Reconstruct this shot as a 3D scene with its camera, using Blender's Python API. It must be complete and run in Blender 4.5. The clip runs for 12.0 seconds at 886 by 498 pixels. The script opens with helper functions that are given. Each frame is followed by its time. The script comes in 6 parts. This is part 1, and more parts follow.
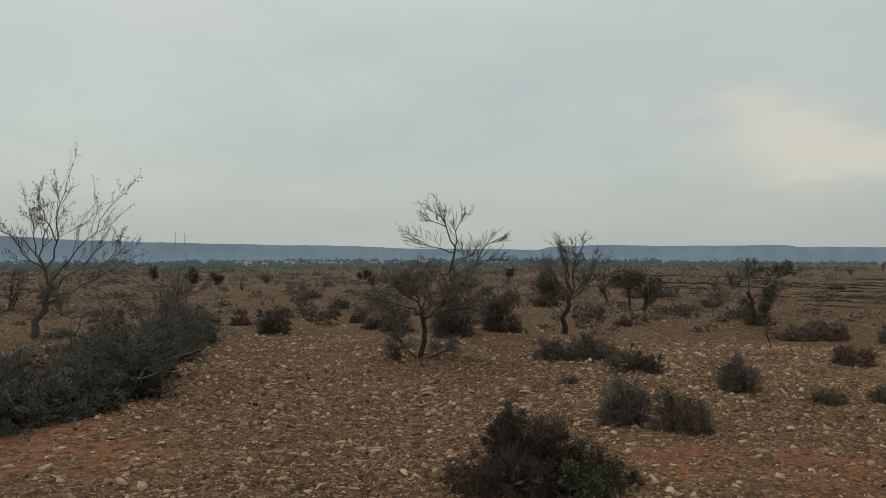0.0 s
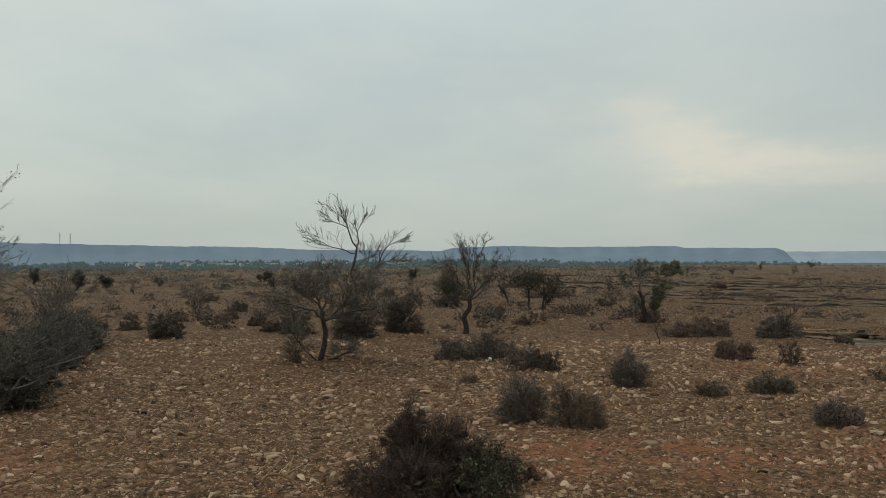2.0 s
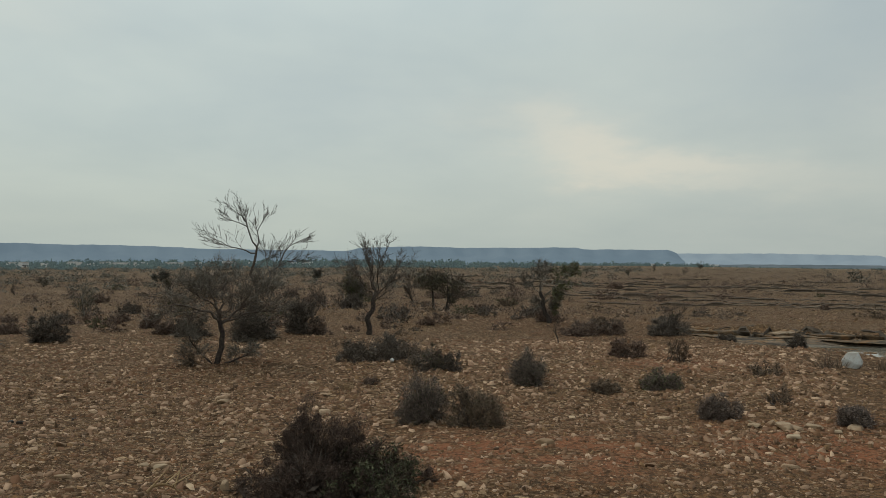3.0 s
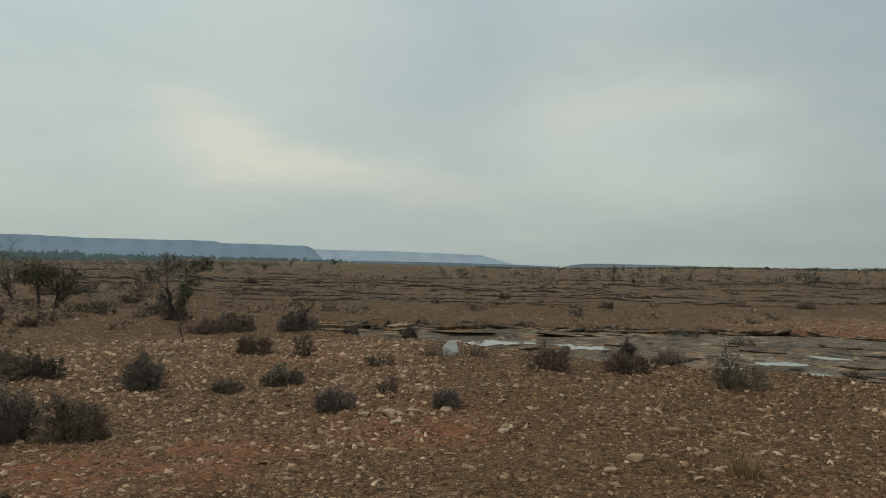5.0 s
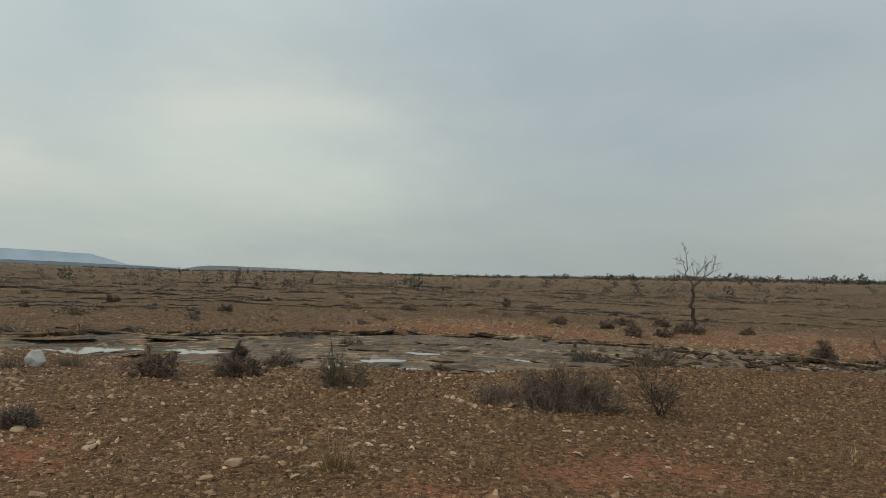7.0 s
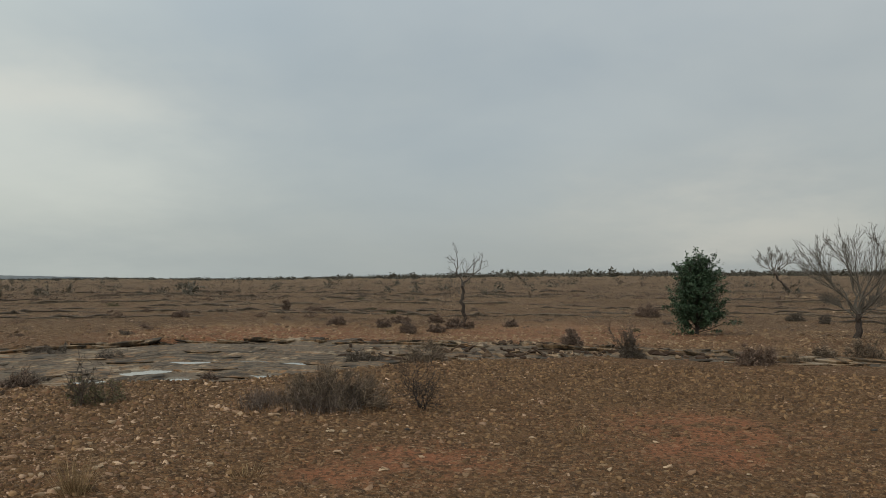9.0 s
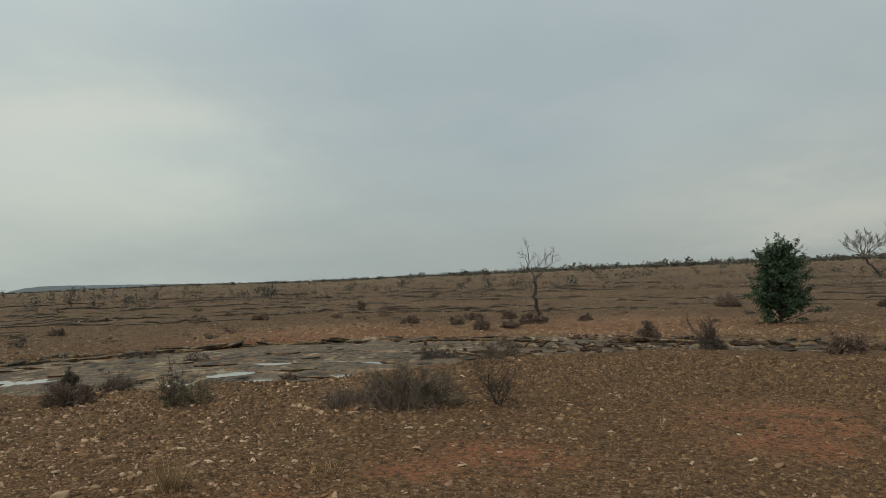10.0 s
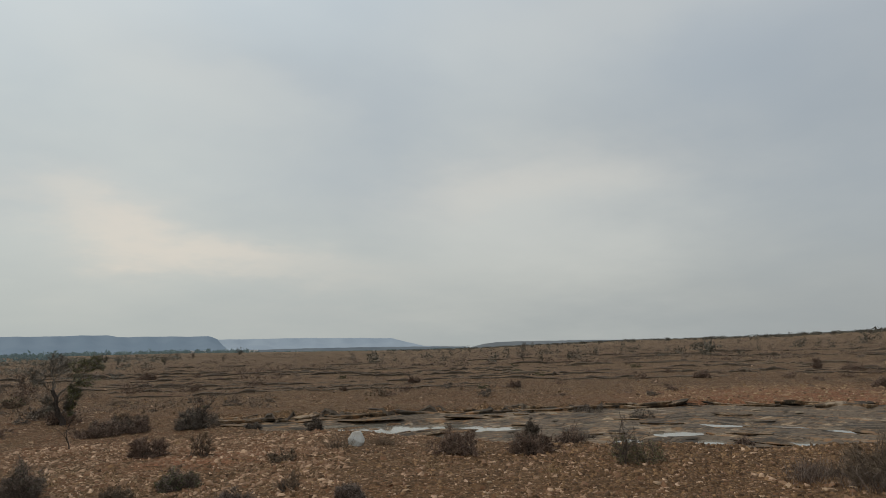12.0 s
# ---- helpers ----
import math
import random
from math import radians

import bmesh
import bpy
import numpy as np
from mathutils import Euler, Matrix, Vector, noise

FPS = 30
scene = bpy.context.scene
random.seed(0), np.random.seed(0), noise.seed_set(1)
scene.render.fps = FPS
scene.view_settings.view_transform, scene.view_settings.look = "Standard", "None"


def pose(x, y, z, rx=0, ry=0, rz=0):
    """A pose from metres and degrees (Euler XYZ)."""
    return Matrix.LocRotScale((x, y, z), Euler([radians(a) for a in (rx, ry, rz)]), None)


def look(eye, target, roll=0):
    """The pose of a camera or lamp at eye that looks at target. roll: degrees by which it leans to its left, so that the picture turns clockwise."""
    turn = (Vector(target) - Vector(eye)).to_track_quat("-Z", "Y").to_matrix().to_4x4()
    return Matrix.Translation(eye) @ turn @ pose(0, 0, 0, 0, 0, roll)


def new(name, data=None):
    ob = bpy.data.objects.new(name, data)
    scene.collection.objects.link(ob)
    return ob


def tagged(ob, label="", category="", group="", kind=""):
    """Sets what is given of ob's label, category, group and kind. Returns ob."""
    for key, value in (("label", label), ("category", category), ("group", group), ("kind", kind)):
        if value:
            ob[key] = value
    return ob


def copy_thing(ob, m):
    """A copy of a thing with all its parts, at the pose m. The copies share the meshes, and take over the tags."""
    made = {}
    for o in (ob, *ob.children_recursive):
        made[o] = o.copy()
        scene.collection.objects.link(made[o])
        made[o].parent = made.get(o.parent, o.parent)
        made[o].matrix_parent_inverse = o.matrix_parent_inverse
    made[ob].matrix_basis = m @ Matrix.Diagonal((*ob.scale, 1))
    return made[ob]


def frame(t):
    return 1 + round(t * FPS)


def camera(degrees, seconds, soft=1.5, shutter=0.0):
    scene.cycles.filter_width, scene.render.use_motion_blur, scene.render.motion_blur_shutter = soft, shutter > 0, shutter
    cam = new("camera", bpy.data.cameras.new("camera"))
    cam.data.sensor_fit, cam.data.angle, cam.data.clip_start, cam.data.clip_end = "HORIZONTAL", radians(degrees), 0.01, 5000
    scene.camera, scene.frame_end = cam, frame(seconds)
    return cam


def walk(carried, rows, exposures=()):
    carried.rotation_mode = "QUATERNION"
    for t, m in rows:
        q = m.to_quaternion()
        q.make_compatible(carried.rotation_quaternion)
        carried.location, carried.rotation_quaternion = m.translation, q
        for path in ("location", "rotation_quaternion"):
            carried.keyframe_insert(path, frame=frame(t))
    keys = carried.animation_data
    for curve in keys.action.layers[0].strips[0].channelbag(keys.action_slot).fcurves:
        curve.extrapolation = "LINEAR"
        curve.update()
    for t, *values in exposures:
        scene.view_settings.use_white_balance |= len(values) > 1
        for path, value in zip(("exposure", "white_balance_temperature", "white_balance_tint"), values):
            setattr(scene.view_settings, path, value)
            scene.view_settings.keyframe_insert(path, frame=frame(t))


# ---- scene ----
cam = camera(62.5, 12.0, soft=0.5)
PATH = [
    (0, (0.992, -0.501, 1.568), (0.913, 1.497, 1.607), 0.3),
    (0.5, (1.001, -0.49, 1.569), (0.984, 1.509, 1.608), 0.3),
    (1, (1.006, -0.483, 1.567), (1.047, 1.516, 1.608), 0.2),
    (1.5, (1.015, -0.482, 1.565), (1.108, 1.516, 1.606), 0.2),
    (2, (1.024, -0.472, 1.561), (1.209, 1.519, 1.604), 0.1),
    (2.5, (1.046, -0.449, 1.56), (1.344, 1.528, 1.603), 0.0),
    (2.7, (1.061, -0.446, 1.561), (1.411, 1.523, 1.605), 0.2),
    (4.3, (1.164, -0.492, 1.61), (2.126, 1.261, 1.648), -0.1),
    (4.5, (1.181, -0.503, 1.609), (2.24, 1.193, 1.648), 0.2),
    (5, (1.224, -0.501, 1.607), (2.522, 1.02, 1.65), 1.2),
    (5.5, (1.262, -0.511, 1.604), (2.771, 0.8, 1.656), 1.6),
    (6, (1.309, -0.536, 1.601), (2.989, 0.548, 1.661), 2.0),
    (6.5, (1.35, -0.559, 1.597), (3.14, 0.332, 1.668), 2.4),
    (7, (1.391, -0.58, 1.596), (3.259, 0.129, 1.677), 2.2),
    (7.5, (1.434, -0.615, 1.592), (3.362, -0.087, 1.678), 1.8),
    (7.7, (1.435, -0.64, 1.593), (3.382, -0.191, 1.681), 1.7),
    (9.3, (1.251, -0.881, 1.639), (3.245, -0.756, 1.735), 0.4),
    (9.5, (1.24, -0.884, 1.64), (3.231, -0.715, 1.734), -0.3),
    (10, (1.231, -0.866, 1.639), (3.202, -0.537, 1.727), -1.4),
    (10.5, (1.213, -0.846, 1.639), (3.133, -0.29, 1.711), -1.2),
    (11, (1.205, -0.81, 1.635), (3.04, -0.016, 1.688), -0.3),
    (11.5, (1.209, -0.747, 1.644), (2.894, 0.323, 1.775), -0.4),
    (12, (1.224, -0.699, 1.665), (2.688, 0.637, 1.932), -1.4),
]
walk(cam, [(t, look(eye, target, roll)) for t, eye, target, roll in PATH],
     exposures=((0, -0.06, 6450, 11), (0.5, -0.02, 6440, 11), (1.0, 0.08, 6430, 10.5), (1.5, -0.04, 6420, 10), (2.0, 0.02, 6410, 10), (2.5, -0.02, 6400, 9.5), (4.5, 0.02, 6340, 8), (5.5, -0.02, 6300, 6.5), (6.5, 0.09, 6350, 8), (7.5, 0.14, 6420, 10), (9.5, 0.11, 6450, 12.0), (10.0, 0.09, 6410, 8), (10.5, 0.2, 6430, 7), (11.0, 0.21, 6440, 7), (11.5, 0.18, 6440, 8), (12, 0.0, 6420, 16)))

# ---- light ----
world = bpy.data.worlds.new("overcast_sky")
scene.world = world
world.use_nodes = True


def node(nt, kind, ins=None, **props):
    n = nt.nodes.new(kind)
    for key, value in props.items():
        if key == "operation":
            n.operation = value
        elif key == "data_type":
            n.data_type = value
        elif key == "blend_type":
            n.blend_type = value
        elif key == "feature":
            n.feature = value
    for key, value in (ins or {}).items():
        if hasattr(value, "is_output"):
            nt.links.new(value, n.inputs[key])
        else:
            n.inputs[key].default_value = value
    return n


def rgb(c):
    return (c[0], c[1], c[2], 1.0)


def mix(nt, fac, a, b, blend="MIX"):
    n = nt.nodes.new("ShaderNodeMix")
    n.data_type, n.blend_type = "RGBA", blend
    for slot, value in ((0, fac), (6, a), (7, b)):
        if hasattr(value, "is_output"):
            nt.links.new(value, n.inputs[slot])
        else:
            n.inputs[slot].default_value = value if slot == 0 else rgb(value)
    return n.outputs[2]


def calc(nt, op, a, b=0.0, c=0.0):
    n = nt.nodes.new("ShaderNodeMath")
    n.operation = op
    for slot, value in ((0, a), (1, b), (2, c)):
        if hasattr(value, "is_output"):
            nt.links.new(value, n.inputs[slot])
        else:
            n.inputs[slot].default_value = value
    return n.outputs[0]


def ranged(nt, v, lo, hi, a=0.0, b=1.0):
    n = nt.nodes.new("ShaderNodeMapRange")
    n.interpolation_type = "SMOOTHSTEP"
    nt.links.new(v, n.inputs[0])
    for slot, value in ((1, lo), (2, hi), (3, a), (4, b)):
        n.inputs[slot].default_value = value
    return n.outputs[0]


def fbm(nt, vec, scale, detail=4.0, rough=0.55, distortion=0.0):
    n = nt.nodes.new("ShaderNodeTexNoise")
    nt.links.new(vec, n.inputs["Vector"])
    for key, value in (("Scale", scale), ("Detail", detail), ("Roughness", rough), ("Distortion", distortion)):
        n.inputs[key].default_value = value
    return n.outputs["Fac"]


SUN_AZ, SUN_EL = -40.0, 52.0


WARM_CLOUD = ((27.0, 9.2, 9.0, 1.6, -0.25, 0.75), (25.0, 10.0, 9.0, 3.6, -0.15, 0.15), (55.0, 13.0, 9.0, 2.2, 0.05, 0.28), (109.0, 5.0, 9.0, 3.2, 0.0, 0.3))
PALE_CLOUD = ((56.0, 9.5, 11.0, 6.0, 0.0, 0.62), (30.0, 6.0, 18.0, 5.0, -0.1, 0.25), (-22.0, 18.0, 8.0, 3.0, 0.0, 0.5), (60.0, 24.0, 14.0, 3.0, 0.1, 0.4), (28.0, 20.0, 9.0, 3.5, -0.3, 0.5))
DULL_CLOUD = ((3.0, 13.0, 8.0, 4.0, 0.1, 0.3), (40.0, 18.0, 11.0, 3.0, -0.35, 0.4), (67.0, 20.0, 8.0, 4.5, -0.3, 0.35), (38.0, 14.0, 7.0, 2.4, -0.2, 0.3), (90.0, 12.0, 19.0, 8.0, 0.2, 0.3))

def build_sky():
    nt = world.node_tree
    bg = nt.nodes["Background"]
    sky = nt.nodes.new("ShaderNodeTexSky")
    sky.sky_type, sky.sun_disc = "NISHITA", False
    sky.sun_elevation, sky.sun_rotation = radians(SUN_EL), radians(SUN_AZ)
    sky.air_density, sky.dust_density = 1.6, 4.0
    way = node(nt, "ShaderNodeTexCoord").outputs["Generated"]
    parts = node(nt, "ShaderNodeSeparateXYZ", {0: way})
    up = calc(nt, "MAXIMUM", parts.outputs[2], 0.0)
    deep = calc(nt, "ADD", up, 0.22)
    flat = node(nt, "ShaderNodeCombineXYZ", {0: calc(nt, "DIVIDE", parts.outputs[0], deep), 1: calc(nt, "DIVIDE", parts.outputs[1], deep), 2: 0.0}).outputs[0]
    broad = fbm(nt, flat, 0.42, 2.0, 0.5, 0.1)
    fine = fbm(nt, flat, 1.25, 4.0, 0.55, 0.15)
    cloud = calc(nt, "ADD", calc(nt, "MULTIPLY", broad, 0.6), calc(nt, "MULTIPLY", fine, 0.4))
    lit = ranged(nt, cloud, 0.30, 0.70)
    colour = mix(nt, lit, (0.405, 0.470, 0.480), (0.575, 0.620, 0.575))
    haze = ranged(nt, up, 0.0, 0.24, 1.0, 0.0)
    colour = mix(nt, calc(nt, "MULTIPLY", haze, 0.65), colour, (0.43, 0.475, 0.435))
    colour = mix(nt, ranged(nt, up, 0.24, 0.5), colour, mix(nt, 1.0, colour, (1.25, 1.25, 1.27), "MULTIPLY"))
    # the overcast is brighter towards the hidden sun and duller away from it
    side = node(nt, "ShaderNodeVectorMath", {0: way, 1: (-0.54, 0.77, 0.34)}, operation="DOT_PRODUCT").outputs["Value"]
    colour = mix(nt, ranged(nt, side, -0.75, 1.0), mix(nt, 1.0, colour, (0.75, 0.745, 0.77), "MULTIPLY"), mix(nt, 1.0, colour, (1.09, 1.10, 1.08), "MULTIPLY"))
    # drifts of thinner, warm-lit cloud and of thicker, duller cloud: azimuth, elevation, half length, half height, slope, amount
    ragged = node(nt, "ShaderNodeTexNoise", {"Vector": flat, "Scale": 1.1, "Detail": 5.0, "Roughness": 0.62})
    drift = node(nt, "ShaderNodeSeparateColor", {0: ragged.outputs["Color"]})
    bearing = calc(nt, "MULTIPLY", calc(nt, "ARCTAN2", parts.outputs[0], parts.outputs[1]), 57.2958)
    rise = calc(nt, "MULTIPLY", calc(nt, "ARCSINE", parts.outputs[2]), 57.2958)
    bearing = calc(nt, "ADD", bearing, calc(nt, "MULTIPLY", calc(nt, "SUBTRACT", drift.outputs[0], 0.5), 22.0))
    rise = calc(nt, "ADD", rise, calc(nt, "MULTIPLY", calc(nt, "SUBTRACT", drift.outputs[1], 0.5), 12.0))
    for tone, banks in (((0.360, 0.432, 0.472), DULL_CLOUD), ((0.625, 0.652, 0.585), PALE_CLOUD), ((0.735, 0.690, 0.575), WARM_CLOUD)):
        for az, el, wide, high, slope, amount in banks:
            u = calc(nt, "SUBTRACT", bearing, az)
            v = calc(nt, "SUBTRACT", calc(nt, "SUBTRACT", rise, el), calc(nt, "MULTIPLY", u, slope))
            u, v = calc(nt, "DIVIDE", u, wide), calc(nt, "DIVIDE", v, high)
            d = calc(nt, "ADD", calc(nt, "MULTIPLY", u, u), calc(nt, "MULTIPLY", v, v))
            colour = mix(nt, calc(nt, "MULTIPLY", calc(nt, "EXPONENT", calc(nt, "MULTIPLY", d, -0.8)), amount), colour, tone)
    clear = mix(nt, 1.0, sky.outputs[0], (0.1, 0.1, 0.1), "MULTIPLY")
    colour = mix(nt, 0.9, clear, colour)
    nt.links.new(colour, bg.inputs["Color"])
    bg.inputs["Strength"].default_value = 1.0


build_sky()
sun = new("sun", bpy.data.lights.new("sun", "SUN"))
sun.data.energy, sun.data.angle, sun.data.color = 1.0, radians(25), (1.0, 0.93, 0.82)
sun.matrix_world = look((0, 0, 60), (-math.sin(radians(SUN_AZ)) * 60, -math.cos(radians(SUN_AZ)) * 60, 60 - 60 * math.tan(radians(SUN_EL))))

# ---- materials ----


def material(name, rough=0.9, spec=0.25):
    m = bpy.data.materials.new(name)
    m.use_nodes = True
    nt = m.node_tree
    b = nt.nodes["Principled BSDF"]
    b.inputs["Roughness"].default_value = rough
    b.inputs["Specular IOR Level"].default_value = spec
    return m, nt, b


def bump(nt, b, height, strength, distance):
    n = node(nt, "ShaderNodeBump", {"Strength": strength, "Distance": distance, "Height": height})
    nt.links.new(n.outputs[0], b.inputs["Normal"])


def place_of(nt):
    return node(nt, "ShaderNodeNewGeometry").outputs["Position"]


def spot(nt, pos, x, y, rad):
    d = node(nt, "ShaderNodeVectorMath", {0: pos, 1: (x, y, 0.0)}, operation="DISTANCE").outputs["Value"]
    return ranged(nt, d, rad * 0.3, rad * 1.4, 1.0, 0.0)


RED_SOIL = ((8.2, -0.2, 0.95), (7.6, 0.5, 0.6), (10.2, -3.4, 1.5), (9.0, -3.0, 0.9), (3.6, 5.2, 1.0), (-2.3, 5.0, 1.3), (-2.9, 6.0, 1.1), (2.6, 5.4, 0.9), (5.6, 5.2, 1.2), (7.5, 10.2, 1.6), (6.4, 1.2, 0.8), (24.0, 6.0, 6.0), (27.0, -3.0, 6.5))


def soil_material():
    m, nt, b = material("stony_soil", 0.95, 0.15)
    pos = place_of(nt)
    wide = fbm(nt, pos, 0.16, 4.0, 0.6)
    mid = fbm(nt, pos, 0.9, 5.0, 0.6)
    grain = fbm(nt, pos, 14.0, 6.0, 0.75)
    colour = mix(nt, ranged(nt, wide, 0.38, 0.62), (0.205, 0.113, 0.051), (0.220, 0.096, 0.044))
    colour = mix(nt, ranged(nt, mid, 0.45, 0.7, 0.0, 0.75), colour, (0.120, 0.076, 0.033))
    red = None
    for x, y, rad in RED_SOIL:
        s = spot(nt, pos, x, y, rad)
        red = s if red is None else calc(nt, "MAXIMUM", red, s)
    red = calc(nt, "MULTIPLY", red, ranged(nt, fbm(nt, pos, 2.2, 4.0, 0.65), 0.30, 0.55))
    colour = mix(nt, calc(nt, "MULTIPLY", red, 0.85), colour, (0.265, 0.098, 0.048))
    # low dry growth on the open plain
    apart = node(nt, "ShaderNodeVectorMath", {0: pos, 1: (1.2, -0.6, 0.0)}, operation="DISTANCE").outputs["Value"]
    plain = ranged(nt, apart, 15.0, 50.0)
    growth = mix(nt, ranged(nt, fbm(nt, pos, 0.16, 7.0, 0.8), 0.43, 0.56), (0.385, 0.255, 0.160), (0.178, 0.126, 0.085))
    # distance haze painted in: the growth turns greyer from 55 m on
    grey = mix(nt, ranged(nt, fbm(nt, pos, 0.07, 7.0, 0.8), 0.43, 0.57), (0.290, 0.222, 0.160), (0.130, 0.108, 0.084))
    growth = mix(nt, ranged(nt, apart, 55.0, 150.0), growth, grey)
    # greener fields towards the village, with grey-green distance haze painted in
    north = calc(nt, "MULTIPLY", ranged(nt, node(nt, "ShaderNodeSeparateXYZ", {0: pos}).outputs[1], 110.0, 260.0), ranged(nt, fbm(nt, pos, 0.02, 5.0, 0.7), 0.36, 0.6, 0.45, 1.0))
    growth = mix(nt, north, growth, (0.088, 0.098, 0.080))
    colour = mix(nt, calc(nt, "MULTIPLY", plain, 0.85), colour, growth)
    # chips and clods of several sizes set in the soil
    height = calc(nt, "MULTIPLY", grain, 0.5)
    squash = node(nt, "ShaderNodeVectorMath", {0: pos, 1: (1.0, 1.0, 0.3)}, operation="MULTIPLY").outputs[0]
    warp = node(nt, "ShaderNodeTexNoise", {"Vector": squash, "Scale": 9.0, "Detail": 2.0})
    squash = node(nt, "ShaderNodeVectorMath", {0: squash, 1: node(nt, "ShaderNodeVectorMath", {0: warp.outputs["Color"], "Scale": 0.07}, operation="SCALE").outputs[0]}, operation="ADD").outputs[0]
    for size, share, lift in ((46.0, 0.30, 0.35), (24.0, 0.40, 0.6), (12.0, 0.66, 1.0)):
        vor = node(nt, "ShaderNodeTexVoronoi", {"Vector": squash, "Scale": size})
        edge = node(nt, "ShaderNodeTexVoronoi", {"Vector": squash, "Scale": size}, feature="DISTANCE_TO_EDGE").outputs["Distance"]
        pick = node(nt, "ShaderNodeSeparateColor", {0: vor.outputs["Color"]})
        there = ranged(nt, pick.outputs[0], share, share + 0.04)
        there = calc(nt, "MULTIPLY", there, calc(nt, "SUBTRACT", 1.0, calc(nt, "MULTIPLY", red, 0.8)))
        body = calc(nt, "MULTIPLY", ranged(nt, edge, 0.06, 0.16), there)
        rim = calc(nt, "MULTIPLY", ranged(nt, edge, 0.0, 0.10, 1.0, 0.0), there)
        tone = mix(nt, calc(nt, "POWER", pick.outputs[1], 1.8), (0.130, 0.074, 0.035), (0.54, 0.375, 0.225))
        # the rim paints the thin shade that gathers round each chip
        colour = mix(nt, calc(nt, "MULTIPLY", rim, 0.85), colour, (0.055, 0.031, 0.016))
        colour = mix(nt, calc(nt, "MULTIPLY", body, 0.85), colour, tone)
        height = calc(nt, "ADD", height, calc(nt, "MULTIPLY", body, lift))
    # finer, darker soil to the east, with little pale stone
    east_soil = calc(nt, "MULTIPLY", calc(nt, "MAXIMUM", spot(nt, pos, 12.0, -2.5, 9.0), spot(nt, pos, 9.0, 2.2, 6.5)), calc(nt, "MULTIPLY", ranged(nt, mid, 0.3, 0.6, 0.6, 1.0), calc(nt, "SUBTRACT", 1.0, calc(nt, "MULTIPLY", red, 0.85))))
    colour = mix(nt, calc(nt, "MULTIPLY", east_soil, 0.6), colour, (0.160, 0.085, 0.037))
    # soil grain, darkened further to paint the small shade between clods
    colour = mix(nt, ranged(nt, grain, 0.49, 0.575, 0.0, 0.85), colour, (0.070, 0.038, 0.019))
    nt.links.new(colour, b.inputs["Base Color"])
    bump(nt, b, height, 1.0, 0.03)
    return m


def stone_material(name, dark, light, island=True, power=1.0):
    m, nt, b = material(name, 0.85, 0.3)
    pos = place_of(nt)
    pick = node(nt, "ShaderNodeNewGeometry").outputs["Random Per Island"] if island else node(nt, "ShaderNodeObjectInfo").outputs["Random"]
    colour = mix(nt, calc(nt, "POWER", pick, power), dark, light)
    colour = mix(nt, ranged(nt, fbm(nt, pos, 9.0, 5.0, 0.65), 0.42, 0.68, 0.0, 0.6), colour, (dark[0] * 0.75, dark[1] * 0.62, dark[2] * 0.52))
    nt.links.new(colour, b.inputs["Base Color"])
    bump(nt, b, fbm(nt, pos, 45.0, 4.0, 0.6), 0.5, 0.01)
    return m


def slab_material(name="bedded_rock", tone=(1.0, 1.0, 1.0), patch=0.0):
    m, nt, b = material(name, 0.8, 0.2)
    pos = place_of(nt)
    pick = node(nt, "ShaderNodeObjectInfo").outputs["Random"]
    colour = mix(nt, pick, (0.100, 0.079, 0.055), (0.200, 0.148, 0.098))
    stain = fbm(nt, pos, 1.4, 6.0, 0.7)
    colour = mix(nt, ranged(nt, stain, 0.47, 0.63, 0.0, 0.8), colour, (0.036, 0.031, 0.025))
    along = nt.nodes.new("ShaderNodeMapping")
    along.inputs["Rotation"].default_value = (0.0, 0.0, radians(62))
    along.inputs["Scale"].default_value = (0.20, 2.4, 3.0)
    nt.links.new(pos, along.inputs["Vector"])
    strata = fbm(nt, along.outputs[0], 2.2, 6.0, 0.7)
    colour = mix(nt, ranged(nt, strata, 0.50, 0.57, 0.0, 0.85), colour, (0.040, 0.035, 0.027))
    colour = mix(nt, ranged(nt, strata, 0.45, 0.38, 0.0, 0.85), colour, (0.33, 0.285, 0.215))
    colour = mix(nt, ranged(nt, fbm(nt, pos, 3.7, 5.0, 0.6), 0.50, 0.66, 0.0, 0.75), colour, (0.23, 0.14, 0.075))
    colour = mix(nt, 1.0, colour, tone, "MULTIPLY")
    if patch:
        broad = fbm(nt, pos, 0.8, 6.0, 0.75)
        colour = mix(nt, ranged(nt, broad, 0.50, 0.58, 0.0, patch), colour, (0.040, 0.033, 0.025))
        colour = mix(nt, ranged(nt, broad, 0.44, 0.37, 0.0, patch), colour, (0.30, 0.235, 0.165))
    nt.links.new(colour, b.inputs["Base Color"])
    nt.links.new(ranged(nt, stain, 0.4, 0.6, 0.95, 0.75), b.inputs["Roughness"])
    bump(nt, b, fbm(nt, pos, 14.0, 6.0, 0.7), 0.6, 0.03)
    return m


def plant_material(name, dark, light, rough=0.8):
    m, nt, b = material(name, rough, 0.2)
    pick = node(nt, "ShaderNodeNewGeometry").outputs["Random Per Island"]
    whole = node(nt, "ShaderNodeObjectInfo").outputs["Random"]
    colour = mix(nt, calc(nt, "POWER", pick, 2.0), (dark[0] * 0.7, dark[1] * 0.7, dark[2] * 0.7), (light[0] * 1.25, light[1] * 1.25, light[2] * 1.25))
    colour = mix(nt, calc(nt, "MULTIPLY", whole, 0.35), colour, (dark[0] * 1.5, dark[1] * 1.25, dark[2]))
    nt.links.new(colour, b.inputs["Base Color"])
    return m


